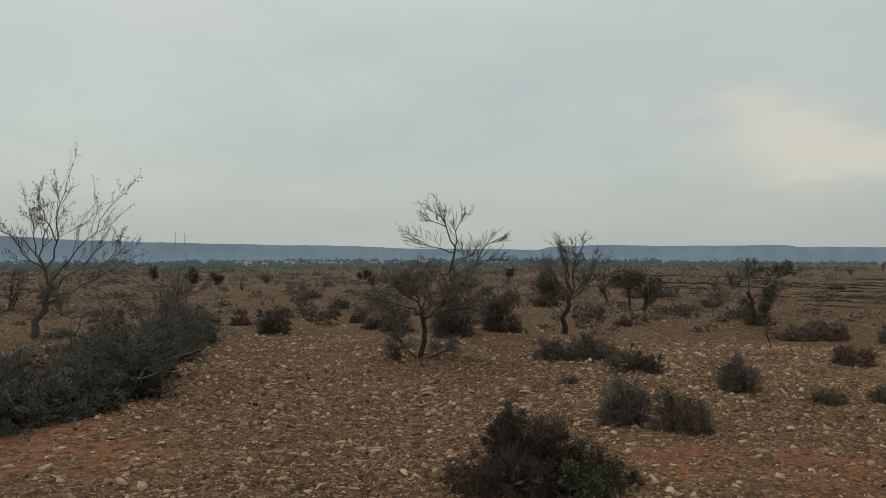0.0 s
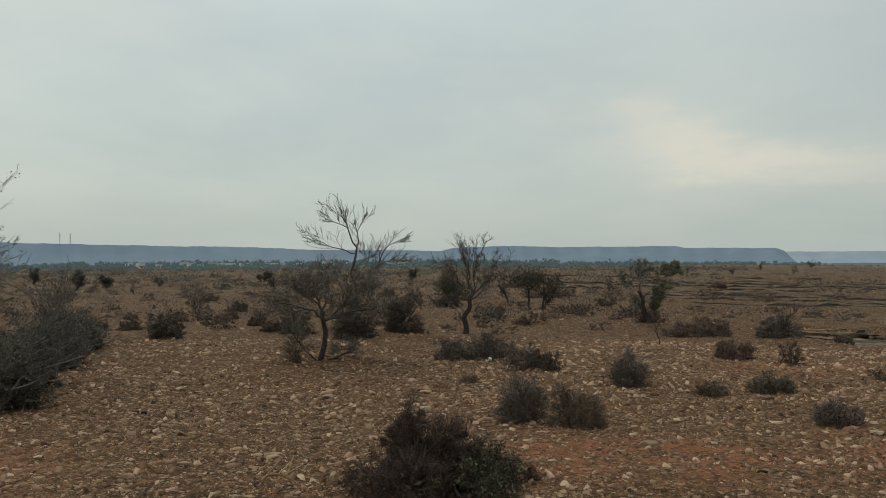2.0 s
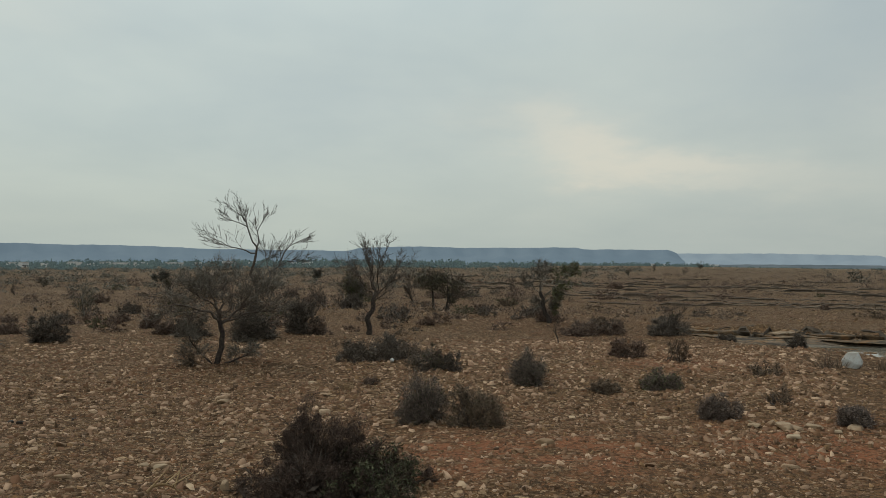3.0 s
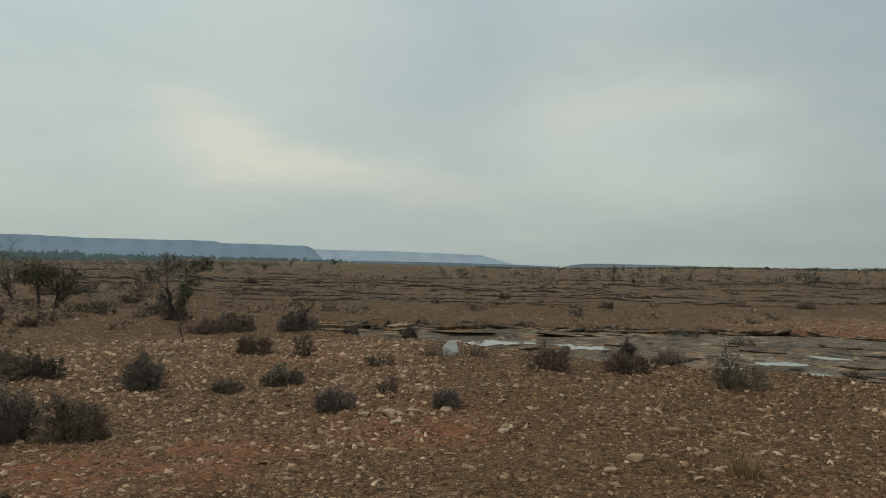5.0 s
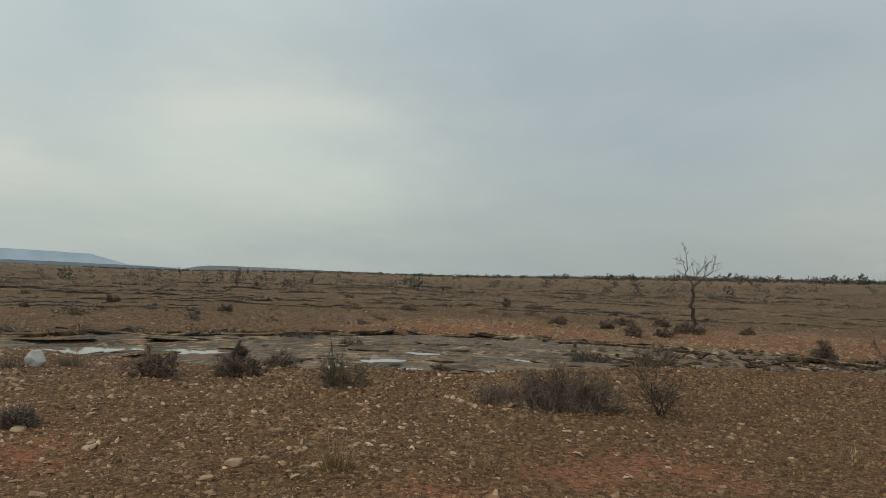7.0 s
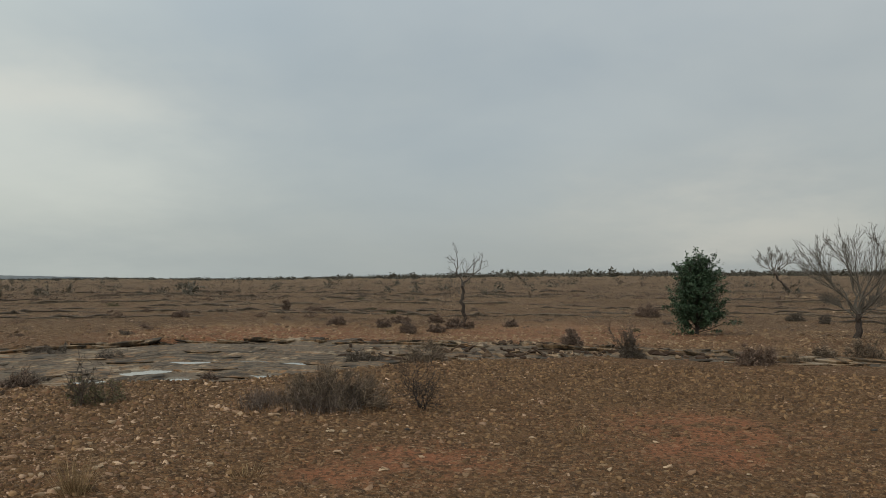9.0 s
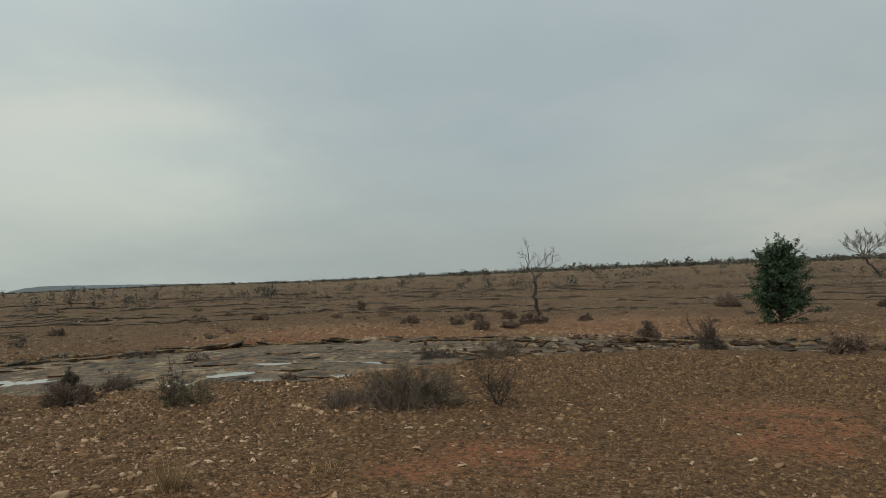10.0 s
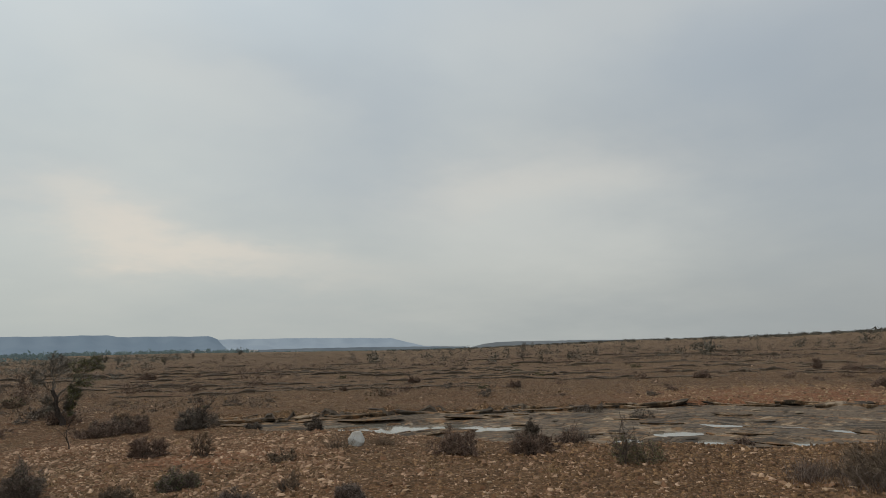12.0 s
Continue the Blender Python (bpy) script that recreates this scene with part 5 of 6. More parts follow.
for k, (x, y, w, h) in enumerate(((8.6, 32.5, 2.23, 0.58), (10.5, 34.7, 1.7, 0.51), (9.8, 26.5, 1.1, 0.48), (4.9, 18.6, 0.61, 0.27), (9.0, 21.7, 1.1, 0.46), (7.4, 22.0, 0.64, 0.25), (4.7, 21.2, 0.68, 0.51), (3.5, 25.7, 1.22, 0.61), (5.1, 32.0, 1.78, 0.76), (2.4, 27.3, 1.29, 0.65), (8.6, 16.2, 1.57, 0.43), (22.0, 53.3, 1.34, 0.67), (23.6, 45.8, 1.59, 0.56), (14.9, 55.6, 1.79, 0.72), (9.8, 44.7, 1.6, 0.78), (1.7, 36.0, 1.41, 0.62), (-3.6, 24.7, 1.0, 0.4), (-3.1, 29.8, 1.42, 0.43), (-5.7, 30.5, 0.98, 0.39), (-4.4, 20.1, 0.75, 0.3), (-2.2, 35.6, 1.68, 0.56))):
    low_bush("low tangled dry bush among broken ground", x, y, w, h, 2200, 600 + k, (THORN, THORN_DARK, THORN_PALE)[k % 3], short=0.7, stems_n=8)

# dark thorny thicket
THICKET = "dark evergreen thorny thicket with dead branches"
for k, (az, r, w, h) in enumerate(((-28.0, 9.5, 1.5, 0.95), (-26.4, 10.5, 1.6, 1.22), (-25.8, 9.6, 0.9, 0.72), (-28.4, 11.2, 1.5, 1.0), (-32.0, 11.0, 1.6, 0.62), (-33.5, 9.2, 1.5, 0.75), (-30.2, 8.6, 1.2, 0.72), (-31.6, 8.1, 0.95, 0.5),
                                   (-34.2, 7.9, 0.9, 0.5), (-22.4, 14.9, 1.5, 0.9), (-23.9, 13.2, 1.4, 0.95), (-21.0, 15.3, 0.9, 0.5), (-36.5, 9.8, 2.0, 0.9), (-24.8, 11.0, 0.8, 0.9))):
    x, y = polar(az, r)
    low_bush(THICKET, x, y, w, h, 9000, 100 + k, THICKET_TWIG, THICKET_LEAF, 6000, "thicket", "thicket_bush", short=0.5, sprays=130)

# ---- trees ----
FINE = {"levels": 4, "kids": (7, 5, 4, 3), "angle": (18, 52), "ratio": (0.45, 0.75), "wander": 0.13, "up": 0.35, "taper": 0.45, "thin": 0.55, "min": 0.004, "first": 0.35}
limb_tree("bare_tree", "tall bare grey tree with a few dry leaves", -7.83, 13.9, 54, (
    (-1, 0.0, (0.22, 0, 1.42), 0.0, 0.10, 0.065), (0, 1.0, (-1.1, 0.1, 1.25), 0.05, 0.026, 0.007), (0, 1.0, (-0.5, -0.3, 1.9), 0.0, 0.026, 0.006), (0, 1.0, (0.42, 0.1, 2.55), 0.0, 0.032, 0.006),
    (0, 0.95, (1.45, -0.1, 2.3), -0.06, 0.026, 0.006), (0, 0.72, (2.1, 0.2, 1.15), -0.05, 0.026, 0.006), (0, 0.85, (1.25, -0.5, 1.15), -0.06, 0.026, 0.007), (0, 1.0, (0.0, 0.7, 1.8), 0.0, 0.03, 0.007), (5, 0.45, (0.55, 0.1, 1.1), 0.0, 0.018, 0.006), (3, 0.4, (-0.5, -0.2, 1.2), 0.0, 0.02, 0.006)),
    {**FINE, "levels": 3, "kids": (4, 4, 3), "angle": (14, 42), "ratio": (0.4, 0.62), "up": 0.25, "wander": 0.09, "min": 0.0042}, BARK_GREY, BARK, 8, (0.2, 0.38), 1700, 0.030, DRY_LEAF, size=0.82)
limb_tree("bare_tree", "slender bare grey tree with upswept twigs", 0.60, 15.4, 16, (
    (-1, 0.0, (0.06, 0, 2.05), 0.0, 0.055, 0.024), (0, 1.0, (-0.5, 0.1, 0.86), 0.05, 0.022, 0.007), (0, 0.92, (-0.98, -0.2, 0.34), -0.03, 0.018, 0.006), (1, 0.45, (-0.48, 0.1, 0.22), 0.0, 0.012, 0.005), (0, 1.0, (0.16, -0.1, 0.74), -0.05, 0.017, 0.006),
    (0, 0.46, (0.65, 0.1, 0.98), -0.10, 0.032, 0.017), (5, 1.0, (0.52, 0.1, 0.38), 0.06, 0.016, 0.005), (5, 0.8, (0.55, -0.3, 0.12), 0.08, 0.014, 0.005), (5, 0.65, (-0.15, 0.3, 0.6), 0.0, 0.013, 0.005), (0, 0.7, (0.6, 0.35, 0.5), 0.03, 0.016, 0.005)),
    {**FINE, "levels": 3, "kids": (4, 4, 3), "angle": (14, 42), "ratio": (0.45, 0.7), "up": 0.2, "wander": 0.06, "min": 0.0042}, BARK_GREY, BARK, 9, (0.3, 0.58), size=0.92)
limb_tree("bare_tree", "small crooked dark thorn tree with tangled twigs", 0.12, 11.8, 22, (
    (-1, 0.0, (0.14, 0, 0.68), 0.0, 0.045, 0.036), (0, 1.0, (-0.92, 0.2, 0.23), 0.10, 0.024, 0.007), (0, 1.0, (-0.22, -0.15, 0.58), 0.0, 0.028, 0.008), (0, 0.95, (0.46, 0.1, 0.52), -0.10, 0.026, 0.008), (0, 0.9, (0.82, -0.2, 0.22), 0.05, 0.018, 0.006),
    (0, 1.0, (0.1, 0.4, 0.74), 0.0, 0.02, 0.006), (2, 0.3, (-0.45, -0.3, 0.36), 0.0, 0.016, 0.005), (-1, 0.04, (0.42, 0.05, 0.22), -0.1, 0.018, 0.008), (-1, -0.04, (-0.36, 0.05, 0.46), -0.08, 0.016, 0.006), (3, 0.5, (0.45, 0.2, 0.25), 0.0, 0.014, 0.005)),
    {**FINE, "levels": 3, "kids": (5, 5, 3), "angle": (25, 75), "ratio": (0.45, 0.7), "up": 0.1, "wander": 0.20, "min": 0.0035}, BARK, BARK_DARK, 8, (0.3, 0.6), twigs=8500, twig=(0.05, 0.22), twig_width=0.003, twig_mat=TWIG_PALE, wobble=0.04, size=1.06)
limb_tree("bare_tree", "bare tree with a twisted dark trunk", 3.08, 16.2, 70, (
    (-1, 0.0, (0.05, 0, 1.0), 0.0, 0.085, 0.055), (0, 1.0, (-0.74, 0.1, 0.78), 0.03, 0.026, 0.007), (0, 1.0, (-0.36, -0.2, 1.06), 0.0, 0.03, 0.007), (0, 1.0, (0.02, 0.2, 1.32), 0.0, 0.034, 0.007), (0, 1.0, (0.28, -0.1, 1.24), 0.0, 0.024, 0.006),
    (0, 0.95, (0.68, 0.1, 0.95), -0.03, 0.026, 0.006), (0, 0.9, (0.5, -0.3, 0.5), 0.0, 0.018, 0.006), (0, 0.9, (-0.5, 0.3, 0.45), 0.0, 0.018, 0.006), (0, 0.55, (-0.3, 0.0, 0.36), 0.0, 0.014, 0.005)),
    {**FINE, "levels": 3, "kids": (4, 4, 3), "angle": (15, 48), "ratio": (0.4, 0.65), "up": 0.25, "wander": 0.10, "min": 0.0045}, BARK, BARK_DARK, 8, (0.28, 0.5), twigs=3000, twig=(0.05, 0.2), twig_width=0.0036, wobble=0.045, size=0.86)
tree("bare_tree", "dry shrubby tree with brown twigs", 1.65, 15.95, 14, {**FINE, "kids": (7, 5, 4, 3), "ratio": (0.4, 0.6), "min": 0.004}, 0.04, 0.7, (0, 0), 3, BARK, 0, 0, None, "bare trees")
tree("bare_tree", "dry shrubby tree with olive twigs", 3.8, 27.5, 15, {**FINE, "min": 0.009}, 0.06, 0.8, (0, 0), 3, BARK, 2600, 0.035, OLIVE, "bare trees", 0.05)
for k, (x, y, tall) in enumerate(((-18.9, 50.6, 0.75), (-28.0, 65.0, 0.8), (-17.5, 52.0, 0.6), (-9.0, 66.0, 0.7), (4.5, 70.0, 0.7))):
    tree("green_thorn_tree", "small dark rounded thorn tree on the far plain", x, y, 300 + k, {**FINE, "levels": 3, "kids": (7, 5, 4), "first": 0.3, "angle": (20, 55), "min": 0.012}, 0.06, tall, (0, 0), 3, BARK_DARK, 1600, 0.06, SKYLINE, "far thorn trees", 0.08)
tree("acacia_tree", "small flat-crowned dark thorn tree", 6.5, 25.1, 16, {**FINE, "kids": (8, 6, 4, 3), "first": 0.7, "angle": (45, 80), "up": 0.0, "min": 0.008}, 0.05, 1.0, (0, 0), 1, BARK_DARK, 2200, 0.03, THORN_GREEN, "bare trees", 0.04)
limb_tree("half_bare_tree", "small tree with grey twigs and a few green leaves", 8.5, 18.95, 67, (
    (-1, 0.0, (-0.30, 0, 1.02), 0.0, 0.09, 0.055), (0, 1.0, (-0.12, 0, 0.86), 0.0, 0.03, 0.007), (0, 0.75, (0.95, 0.1, 0.95), 0.04, 0.03, 0.008), (0, 0.9, (-0.55, 0.1, 0.42), 0.04, 0.022, 0.006), (0, 0.6, (0.5, -0.3, 0.5), 0.0, 0.022, 0.006), (0, 1.0, (0.25, 0.4, 0.72), 0.0, 0.022, 0.006), (0, 0.3, (0.28, -0.1, 0.3), 0.0, 0.02, 0.006), (0, 0.35, (-0.3, 0.1, 0.32), 0.0, 0.02, 0.006)),
    {**FINE, "levels": 3, "kids": (5, 4, 3), "angle": (18, 60), "ratio": (0.4, 0.62), "up": 0.15, "wander": 0.13, "min": 0.004}, BARK_PALE, BARK_DARK, 7, (0.25, 0.5), 2600, 0.038, OLIVE_PALE, 0.12, 7000, (0.06, 0.24), 0.0045, TWIG_PALE, size=0.84)
limb_tree("bare_tree", "slim crooked tree with a thin bare crown", 30.7, 0.45, 43, (
    (-1, 0.0, (0.24, 0, 1.85), 0.0, 0.10, 0.06), (0, 1.0, (-0.2, 0.1, 1.5), 0.0, 0.042, 0.009), (1, 0.5, (-0.42, 0, 0.55), 0.0, 0.02, 0.007), (0, 1.0, (1.12, -0.1, 1.05), -0.05, 0.036, 0.008), (0, 1.0, (0.52, 0.3, 1.1), 0.0, 0.026, 0.008), (0, 0.95, (0.1, -0.4, 0.9), 0.0, 0.024, 0.008), (3, 0.5, (0.2, 0.2, 0.6), 0.0, 0.018, 0.007), (0, 0.75, (-0.45, 0.1, 0.5), 0.0, 0.018, 0.007)),
    {**FINE, "levels": 3, "kids": (4, 3, 2), "angle": (20, 55), "ratio": (0.4, 0.62), "up": 0.15, "wander": 0.14, "min": 0.006}, BARK_GREY, BARK_DARK, 5, (0.25, 0.42), wobble=0.05, size=0.93)
limb_tree("bare_tree", "wide bare tree with a dense fan of fine twigs", 24.7, -12.05, 60,
          [(-1, 0.0, (0.1, 0, 1.05), 0.0, 0.15, 0.11)] + [(0, 1.0 - 0.03 * (k % 3), (2.5 * math.sin(radians(a)), 0.9 * math.cos(k * 2.4), 2.75 * math.cos(radians(a * 0.82))), 0.04, 0.05, 0.008) for k, a in enumerate((-58, -42, -30, -18, -7, 5, 16, 28, 40, 54))]
          + [(0, 0.8, (1.3 * math.cos(k * 1.26), 1.2 * math.sin(k * 1.26), 0.75), 0.05, 0.03, 0.007) for k in range(5)],
          {**FINE, "levels": 3, "kids": (5, 4, 3), "angle": (10, 32), "ratio": (0.45, 0.7), "up": 0.15, "wander": 0.06, "min": 0.0055}, BARK_PALE, BARK_DARK, 10, (0.25, 0.42), twigs=6000, twig=(0.08, 0.3), twig_width=0.0045, size=0.74)
limb_tree("bare_tree", "distant bare tree leaning on the plain", 84.0, -33.2, 2,
          [(-1, 0.0, (-1.3, 0, 2.7), 0.0, 0.22, 0.14)] + [(0, 1.0, (2.6 * math.sin(radians(a)), 0.8 * math.cos(k * 2.4), 2.9 * math.cos(radians(a * 0.8))), 0.03, 0.07, 0.02) for k, a in enumerate((-62, -42, -24, -8, 8, 25, 44, 64))],
          {**FINE, "levels": 3, "kids": (4, 4, 3), "angle": (14, 40), "ratio": (0.45, 0.65), "up": 0.1, "wander": 0.09, "min": 0.02}, BARK_PALE, BARK_DARK, 7, (0.25, 0.42), size=0.80)
tree("twiggy_shrub", "upright leafless twiggy shrub", 10.97, 0.08, 31, {**FINE, "levels": 3, "kids": (5, 4, 3), "first": 0.3, "angle": (22, 62), "min": 0.003, "step": 0.08, "up": 0.1}, 0.013, 0.46, (0, 0), 7, BARK_DARK, 0, 0, None, "twiggy shrubs")
tree("twiggy_shrub", "upright leafless twiggy shrub", 17.95, -3.92, 32, {**FINE, "levels": 3, "kids": (6, 5, 3), "angle": (20, 55), "min": 0.004}, 0.018, 0.55, (0, 0), 5, BARK, 0, 0, None, "twiggy shrubs")
tree("twiggy_shrub", "dead shrub with bent grey branches", 10.55, 4.5, 33, {**FINE, "levels": 3, "kids": (5, 3, 3), "angle": (25, 60), "min": 0.004}, 0.014, 0.45, (-0.25, 0.2), 3, BARK, 0, 0, None, "twiggy shrubs")
tree("dead_sapling", "short dead forked stick in the ground", 6.62, 13.5, 34, {**FINE, "levels": 2, "kids": (3, 2), "angle": (25, 60), "min": 0.006}, 0.014, 0.36, (0.05, 0), 1, BARK_DARK, 0, 0, None, "twiggy shrubs")
tree("twiggy_shrub", "bare grey branches rising from the thicket", -3.6, 10.2, 35, {**FINE, "levels": 3, "kids": (5, 4, 3), "angle": (20, 60), "up": -0.1, "min": 0.005}, 0.03, 1.1, (0.35, 0.1), 4, BARK_GREY, 0, 0, None, "twiggy shrubs")
tree("twiggy_shrub", "dead sticks standing in a dark bush", 9.95, 14.9, 36, {**FINE, "levels": 2, "kids": (4, 3), "min": 0.006}, 0.02, 0.6, (0.1, 0), 3, BARK_DARK, 0, 0, None, "twiggy shrubs")


def leafy_shrub(x, y):
    ob = thing("leafy_tree", "dense dark green leafy shrub tree with spiky top", "tree", "", x, y, 0, 0.03)
    rng = random.Random(44)
    tubes, tips = (Tubes(), Tubes()), []
    how = {"levels": 2, "kids": (6, 4), "angle": (20, 55), "ratio": (0.3, 0.6), "wander": 0.08, "up": 0.3, "taper": 0.4, "thin": 0.5, "min": 0.006, "first": 0.25, "step": 0.2}
    spine = [Vector((0.03 * math.sin(k), 0.03 * math.cos(k * 1.3), 0.24 * k)) for k in range(11)]
    tubes[0].add(spine, [0.07 - 0.006 * k for k in range(11)], 7)
    for k in range(64):
        t = (k + rng.random()) / 64
        a, tilt = k * 2.4 + rng.gauss(0, 0.3), radians(rng.uniform(45, 86)) * (1 - 0.42 * t)
        d = Vector((math.cos(a) * math.sin(tilt), math.sin(a) * math.sin(tilt), math.cos(tilt)))
        grow((tubes[1], tubes[1]), tips, rng, Vector((0, 0, 0.05 + 1.9 * t)), d, (1.0 - 0.25 * t) * rng.uniform(0.6, 1.1), 0.02, 2, how)
    for k in range(12):
        a, tilt = k * 2.1, radians(rng.uniform(3, 30))
        d = Vector((math.cos(a) * math.sin(tilt), math.sin(a) * math.sin(tilt), math.cos(tilt)))
        grow((tubes[1], tubes[1]), tips, rng, Vector((math.cos(a) * 0.15, math.sin(a) * 0.15, rng.uniform(1.3, 1.9))), d, rng.uniform(0.7, 1.05), 0.02, 2, how)
    tubes[0].make("trunk", BARK_DARK, ob)
    tubes[1].make("crown", BARK_DARK, ob)
    pts = [tuple(q) for t, _ in tips for q in t]
    v, f = flakes(np.random.default_rng(4), 21000, pts, 0.055, 0.04)
    soup("foliage", v, f, GREEN, ob)
    ob.scale = (0.98, 0.98, 0.87)


leafy_shrub(26.2, -7.65)


def reed_bush(label, x, y, w, h, count, seed):
    """A dense grey bush of thin upright stems."""
    ob = thing("stemmy_bush", label, "bush", "", x, y, 0, 0.01)
    rng = np.random.default_rng(seed)
    base = np.stack([rng.normal(0, w * 0.24, count), rng.normal(0, w * 0.16, count), np.zeros(count)], 1)
    way = np.stack([base[:, 0] / w * 0.9 + rng.normal(0, 0.28, count), base[:, 1] / w * 0.9 + rng.normal(0, 0.28, count), np.ones(count)], 1)
    way /= np.linalg.norm(way, axis=1)[:, None]
    reach = h * np.exp(-(base[:, 0] / (w * 0.5)) ** 2) * rng.uniform(0.45, 1.12, count)
    s1 = blades(rng, base, way, reach, np.full(count, 0.003))
    mid = base + way * (reach * rng.uniform(0.3, 0.9, count))[:, None]
    way2 = way + rng.normal(0, 0.45, way.shape)
    way2 /= np.linalg.norm(way2, axis=1)[:, None]
    s2 = blades(rng, mid, way2, rng.uniform(0.06, 0.16, count), np.full(count, 0.0028))
    v, f = joined(s1, s2)
    soup("stem_mass", v, f, THORN_GREY, ob)


thorn_bush("dense grey rounded bush of thin dry stems", ((0, 0, 0.5, 0.5, 0.52), (0.1, 0.42, 0.36, 0.36, 0.38), (-0.05, -0.45, 0.42, 0.42, 0.42), (0.3, 0.0, 0.4, 0.5, 0.56)), 10.95, 1.35, 9500, 0, 55, THORN_PALE,
           needle=(0.06, 0.17), width=0.0026, count=80)
reed_bush("thin dry stems along the edge of a grey bush", 10.75, 1.35, 1.45, 0.45, 500, 5)
reed_bush("sparse low growth of thin grey stems", 10.95, 2.2, 0.9, 0.26, 500, 6)
grass_tuft("pale straw-coloured dry grass tuft on gravel", 6.68, 2.28, 0.24, 0.31, 260, 1)
grass_tuft("thin dry grass beside a white stone", 9.3, 9.15, 0.5, 0.30, 420, 2, THORN_PALE)
grass_tuft("thin dry grass beside a white stone", 9.95, 8.75, 0.5, 0.28, 420, 3, THORN_PALE)
for k, (x, y) in enumerate(((0.75, 4.2), (1.95, 9.0), (4.9, 9.6), (5.6, 9.4), (8.6, 6.3), (9.2, 4.8), (7.4, 1.2), (9.9, -1.9), (12.2, -4.5), (8.2, 12.6))):
    grass_tuft("small sparse dry grass tuft", x, y, 0.22, 0.14, 110, 20 + k)



def fallen_branch(label, x, y, length, turn, seed, mat):
    ob = thing("fallen_branch", label, "branch", "fallen branches", x, y, turn)
    rng = random.Random(seed)
    tb = Tubes()
    pts = [Vector((length * k / 6 - length / 2, rng.gauss(0, 0.03), 0.03 + 0.05 * math.sin(k * 0.6))) for k in range(7)]
    tb.add(pts, [0.012 - 0.0014 * k for k in range(7)], 5)
    for k in range(1, 6):
        w = Vector((rng.uniform(0.05, 0.2), rng.uniform(-0.14, 0.14), rng.uniform(0.03, 0.16)))
        tb.add([pts[k], pts[k] + w * 0.5, pts[k] + w], [0.006, 0.005, 0.003], 4)
    tb.make("stick", mat, ob)


fallen_branch("pale dry fallen twig beside a bush", 0.35, 4.75, 0.2, 25, 1, STRAW)
fallen_branch("dark fallen thorn branch on the rock bed", 16.4, 7.6, 1.0, 60, 2, BARK_DARK)
fallen_branch("dark fallen thorn branch on the rock bed", 18.6, 8.3, 1.2, 75, 3, BARK_DARK)
for k, (az, r, d1, d2) in enumerate(((-26.5, 9.4, (0.95, 0.1, 1.25), (0.5, 0.0, 0.25)), (-25.5, 9.6, (1.0, 0.0, 0.85), (0.35, 0.1, 0.2)), (-27.5, 9.2, (0.9, -0.3, 0.7), (0.3, 0.1, 0.3)), (-29.0, 9.6, (-0.2, 0.1, 1.2), (0.2, 0.1, 0.3)), (-24.8, 10.2, (0.7, 0.2, 0.85), (0.4, 0.0, 0.2)))):
    x, y = polar(az, r)
    limb_tree("dead_shrub", "bleached dead branches sticking out of a thicket", x, y, 90 + k, ((-1, 0.0, d1, 0.05, 0.022, 0.010), (0, 0.55, d2, 0.0, 0.012, 0.005), (0, 0.8, (0.2, -0.2, 0.35), 0.0, 0.010, 0.005), (0, 1.0, (0.4, 0.1, 0.05), 0.05, 0.010, 0.004)),
              {**FINE, "levels": 3, "kids": (3, 3, 2), "angle": (20, 60), "up": 0.0, "wander": 0.16, "min": 0.0035}, BARK_GREY, BARK_GREY, 4, (0.3, 0.6), group="dead shrubs", wobble=0.05, size=0.8)

# ---- scattered bushes of the plain ----


def scatter_bushes():
    rng = random.Random(99)
    kinds = []
    for k in range(8):
        mat = (THORN, THORN_DARK, THORN, THORN_PALE, THORN_DARK, THORN, THORN_GREEN, THORN)[k]
        b = low_bush("low dry bush on the open stony plain", 0, 0, 1.0, 0.5 if k != 7 else 0.9, 640, 500 + k, mat, OLIVE, 300 if k == 6 else 0, "bushes of the plain", "plain_bush", 0, sprays=14, thick=0.0078)
        kinds.append(b)
    used = set()

    def put(b, m, k):
        if k not in used:
            used.add(k)
            b.matrix_world = Matrix.LocRotScale(m.to_translation(), m.to_quaternion(), None)
        else:
            copy_thing(b, m)

    for zone, (count, a0, a1, r0, r1) in enumerate(((150, -38, 18, 17, 60), (40, 14, 34, 21, 60), (108, 34, 122, 25, 75))):
        for i in range(count):
            az, r = rng.uniform(a0, a1), math.exp(rng.uniform(math.log(r0), math.log(r1)))
            x, y = polar(az, r)
            s = rng.uniform(0.35, 1.25) * (1.0 if zone < 2 else 0.85)
            k = rng.randrange(8)
            m = pose(x, y, land_z(x, y) - 0.02, 0, 0, rng.uniform(0, 360)) @ Matrix.Diagonal((s, s, s * rng.uniform(0.45, 0.9), 1))
            put(kinds[k], m, k)


scatter_bushes()


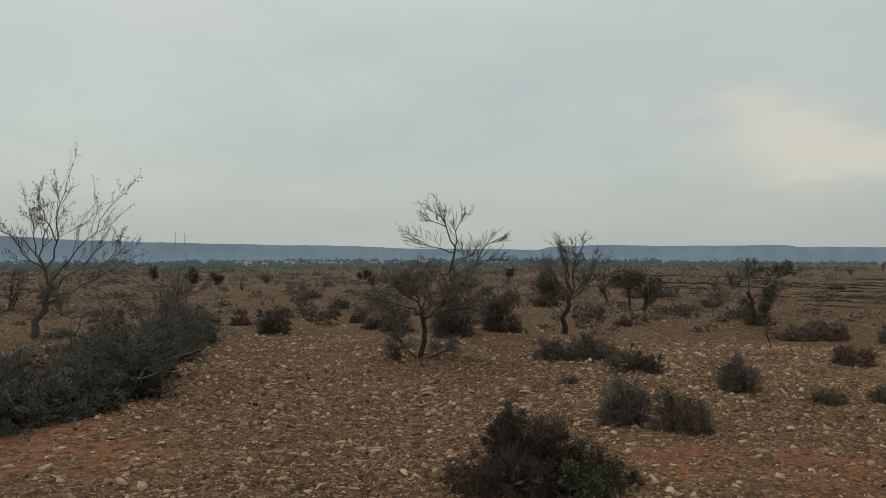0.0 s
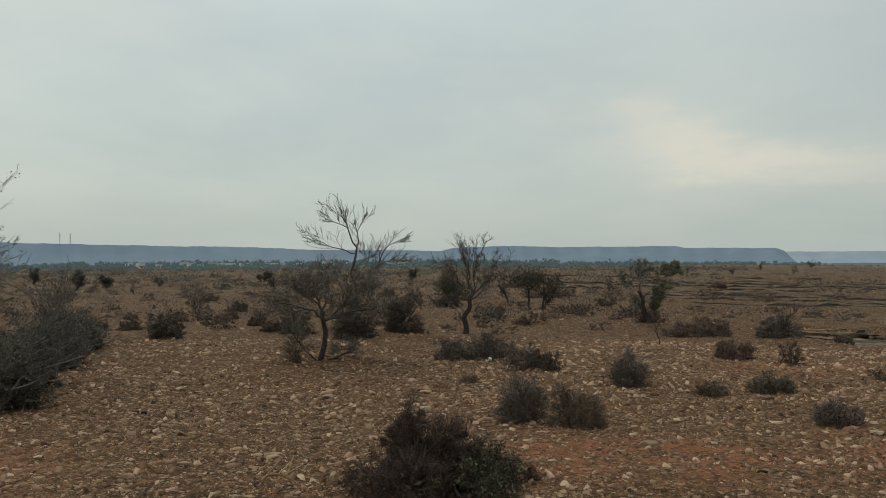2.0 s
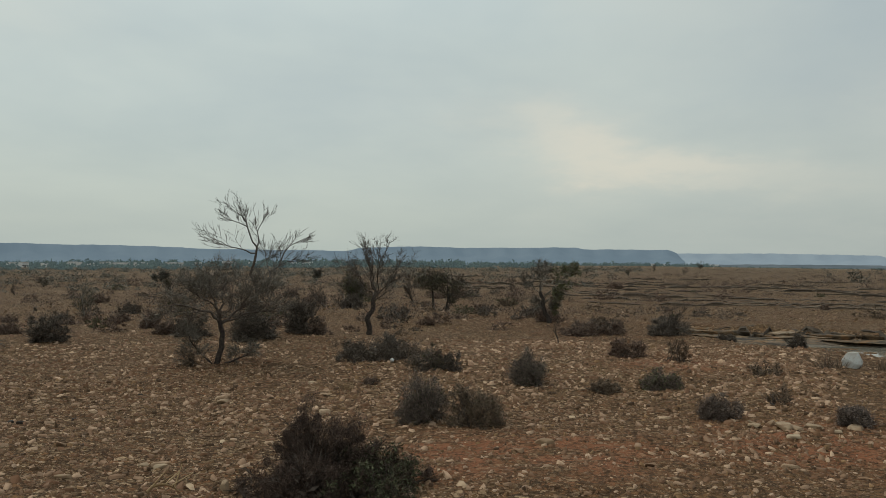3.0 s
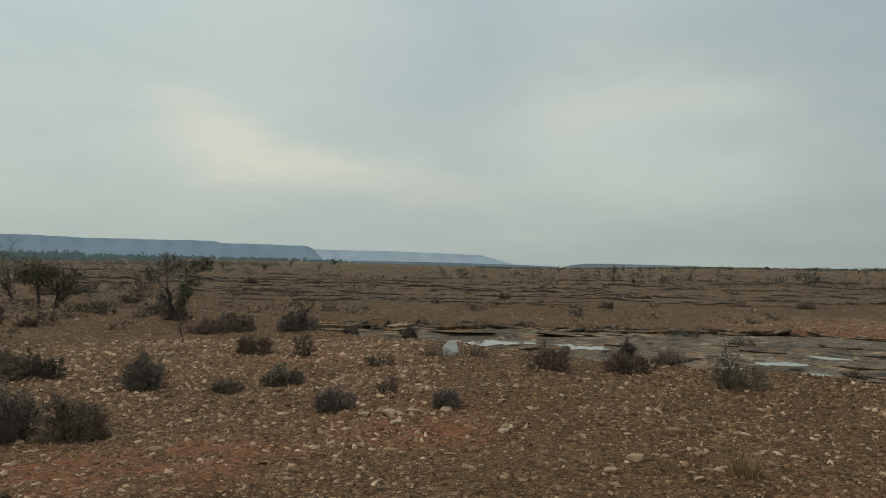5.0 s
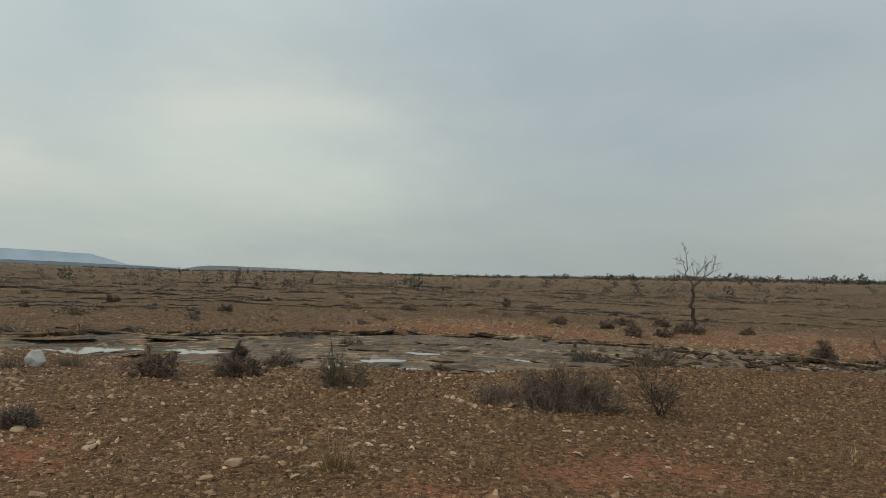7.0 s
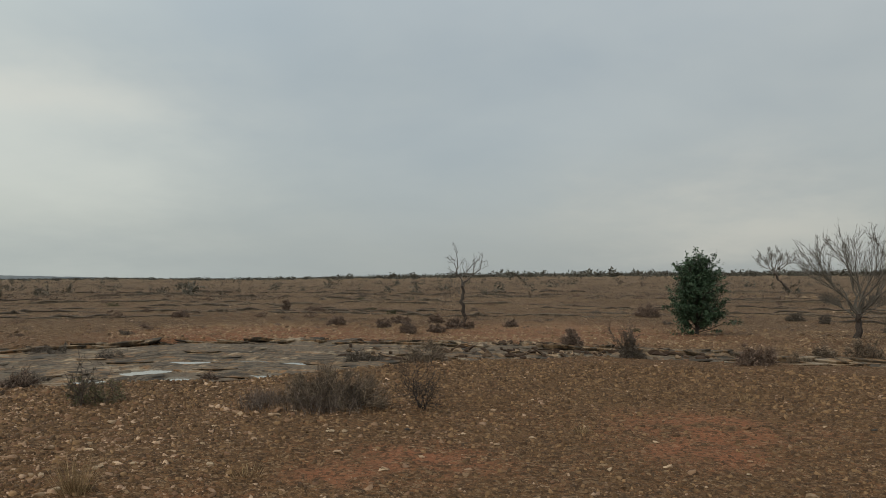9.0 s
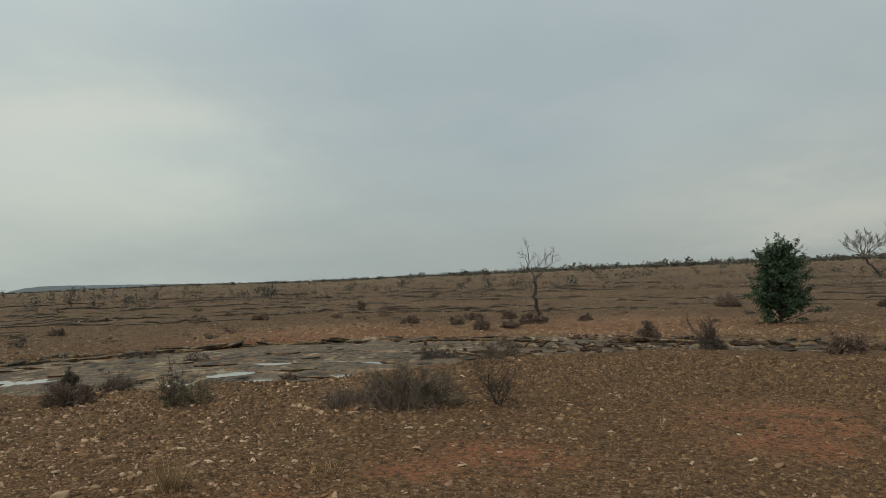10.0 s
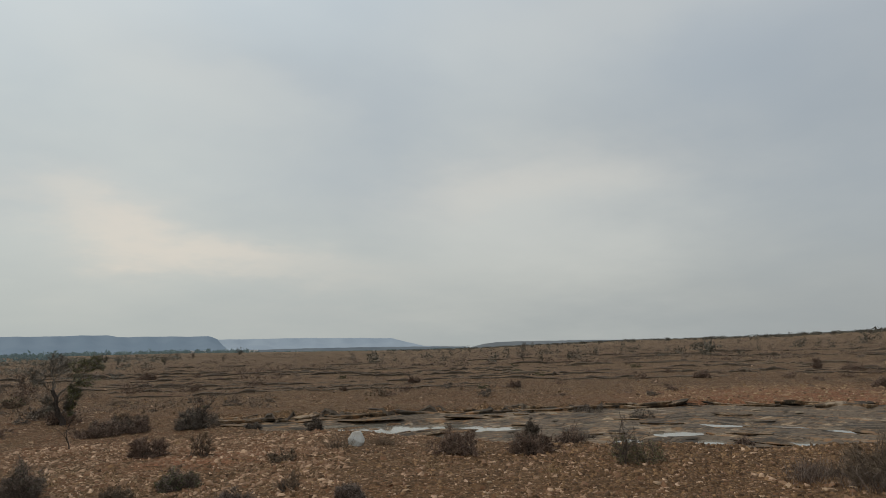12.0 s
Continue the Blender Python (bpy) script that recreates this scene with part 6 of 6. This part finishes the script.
def scatter_trees():
    rng = random.Random(123)
    first = []
    for k in range(4):
        how = {**FINE, "levels": 3, "kids": (6, 4, 3), "first": 0.25, "angle": (18, 55), "min": 0.009}
        first.append(tree("bare_shrub", "leafless grey-brown shrub standing among low scrub", 0, 0, 800 + k, how, 0.045, 0.85, (0.1, 0), 3, (BARK, BARK_DARK, BARK, BARK_PALE)[k],
                          (0, 900, 0, 500)[k], 0.03, (None, THORN_GREEN, None, OLIVE)[k], "shrubs of the plain", 0.05))
    for i in range(58):
        az, r = (rng.uniform(-36, 18), math.exp(rng.uniform(math.log(24), math.log(110)))) if i < 26 else (rng.uniform(18, 122), math.exp(rng.uniform(math.log(60), math.log(330))))
        x, y = polar(az, r)
        s = rng.uniform(0.45, 0.95) * (1.0 if i < 26 else 0.7 + r / 170.0)
        m = pose(x, y, land_z(x, y) - 0.02, 0, 0, rng.uniform(0, 360))
        if i < 4:
            first[i].matrix_world = m
        else:
            copy_thing(first[rng.randrange(4)], m @ Matrix.Diagonal((s, s, s, 1)))


scatter_trees()

# ---- loose stones ----
stone("large pale whitish rock standing on gravel", 9.55, 9.0, 0.30, 3, WHITE_STONE, 1.0)
stone("flat pale stone on gravel", 0.22, 5.55, 0.17, 4)
stone("flat pale stone on gravel", 0.45, 8.8, 0.22, 5)
stone("flat pale stone on gravel", 6.42, 3.08, 0.18, 6)
stone("reddish-brown stone on gravel", 5.02, 4.6, 0.12, 7)
stone("pale stone beside a grass tuft", 6.35, 2.45, 0.13, 8)
stone("pale stone beside an olive bush", 6.25, 8.0, 0.20, 9)
stone("upright pale stone against a dry bush", 0.74, 4.74, 0.12, 10, STONE_PALE, 0.9)
stone("pale stone below a thorn bush", 2.18, 7.0, 0.13, 11)
stone("pale stone below a thorn bush", 2.45, 6.85, 0.11, 12)
stone("pale stone below a dark bush", 2.9, 11.4, 0.11, 13, WHITE_STONE, 0.8)
for k, (x, y) in enumerate(((-1.0, 7.9), (-1.5, 7.6), (-1.4, 7.55), (9.6, 0.1), (10.0, -5.2), (-0.6, 9.4))):
    stone("small blackish stone on gravel", x, y, 0.09, 40 + k, DARK_STONE)
for k, (x, y, size) in enumerate(((6.44, 3.04, 0.20), (6.33, 2.46, 0.08), (6.59, 2.51, 0.12), (6.69, 2.44, 0.15), (7.13, 2.93, 0.10), (6.67, 2.94, 0.11), (7.49, 4.28, 0.12), (8.05, 4.89, 0.11), (7.60, 1.60, 0.12), (7.52, 2.25, 0.09), (7.30, 2.45, 0.13), (8.27, 3.08, 0.12), (8.32, 1.96, 0.09), (9.20, 0.90, 0.13), (5.93, 2.10, 0.09), (6.31, 4.49, 0.20), (5.74, 5.60, 0.30), (5.98, 5.50, 0.22), (5.03, 4.57, 0.14), (7.51, -3.46, 0.13))):
    stone("pale angular stone lying on gravel", x, y, size * 0.8, 200 + k, STONE_PALE, 0.26)
for k, (x, y, size) in enumerate(((8.27, -3.22, 0.08), (9.26, 0.75, 0.12), (7.12, 2.84, 0.13), (1.58, 7.57, 0.22), (1.54, 9.67, 0.18), (-0.43, 5.33, 0.16), (0.08, 5.57, 0.10), (-2.09, 4.71, 0.19), (-1.29, 4.86, 0.14), (2.25, 6.93, 0.11), (2.38, 6.75, 0.09), (3.17, 12.16, 0.14), (3.36, 5.61, 0.21), (6.27, 4.44, 0.19), (6.48, 2.59, 0.10), (7.58, 4.53, 0.08), (2.28, 6.93, 0.09), (0.23, 5.50, 0.17), (0.45, 8.58, 0.24), (3.90, 4.38, 0.11))):
    stone("pale angular stone lying on gravel", x, y, size * 0.8, 240 + k, STONE_PALE, 0.26)
rng_s = random.Random(8)
for k in range(7):
    stone("flat tan rock slab on gravel", 5.75 + rng_s.uniform(-0.4, 0.6), 5.55 + rng_s.uniform(-0.3, 0.3), rng_s.uniform(0.12, 0.24), 60 + k, STONE_PALE, 0.2)
for k in range(16):
    stone("pale boulder in a distant heap", 65.5 + rng_s.uniform(-4, 4), -27.5 + rng_s.uniform(-4, 4), rng_s.uniform(0.3, 0.6), 80 + k, STONE_PALE, 0.4)
for k in range(3):
    stone("pale stone at the edge of a grey bush", 10.3 + rng_s.uniform(-0.3, 0.3), 2.1 + rng_s.uniform(-0.4, 0.4), rng_s.uniform(0.10, 0.18), 120 + k)


def stones_of_ground():
    """The stones nearest the path, each a piece of its own."""
    rng = random.Random(31)
    kinds = []
    for k in range(10):
        me = rounded_stone(700 + k, 0.2)
        me.materials.append(STONE)
        kinds.append(me)
    made = 0
    while made < 290:
        az, r = rng.uniform(-36, 122), 3.6 + 6.5 * rng.random() ** 0.8
        if az > 84 and rng.random() < 0.5:
            continue
        x, y = polar(az, r)
        s = 0.06 + 0.10 * rng.random() ** 2
        ob = new("stone", rng.choice(kinds))
        ob.parent = ground
        ob.matrix_world = pose(x, y, land_z(x, y) + s * 0.08, rng.gauss(0, 8), rng.gauss(0, 8), rng.uniform(0, 360)) @ Matrix.Diagonal((s, s, s, 1))
        made += 1


stones_of_ground()
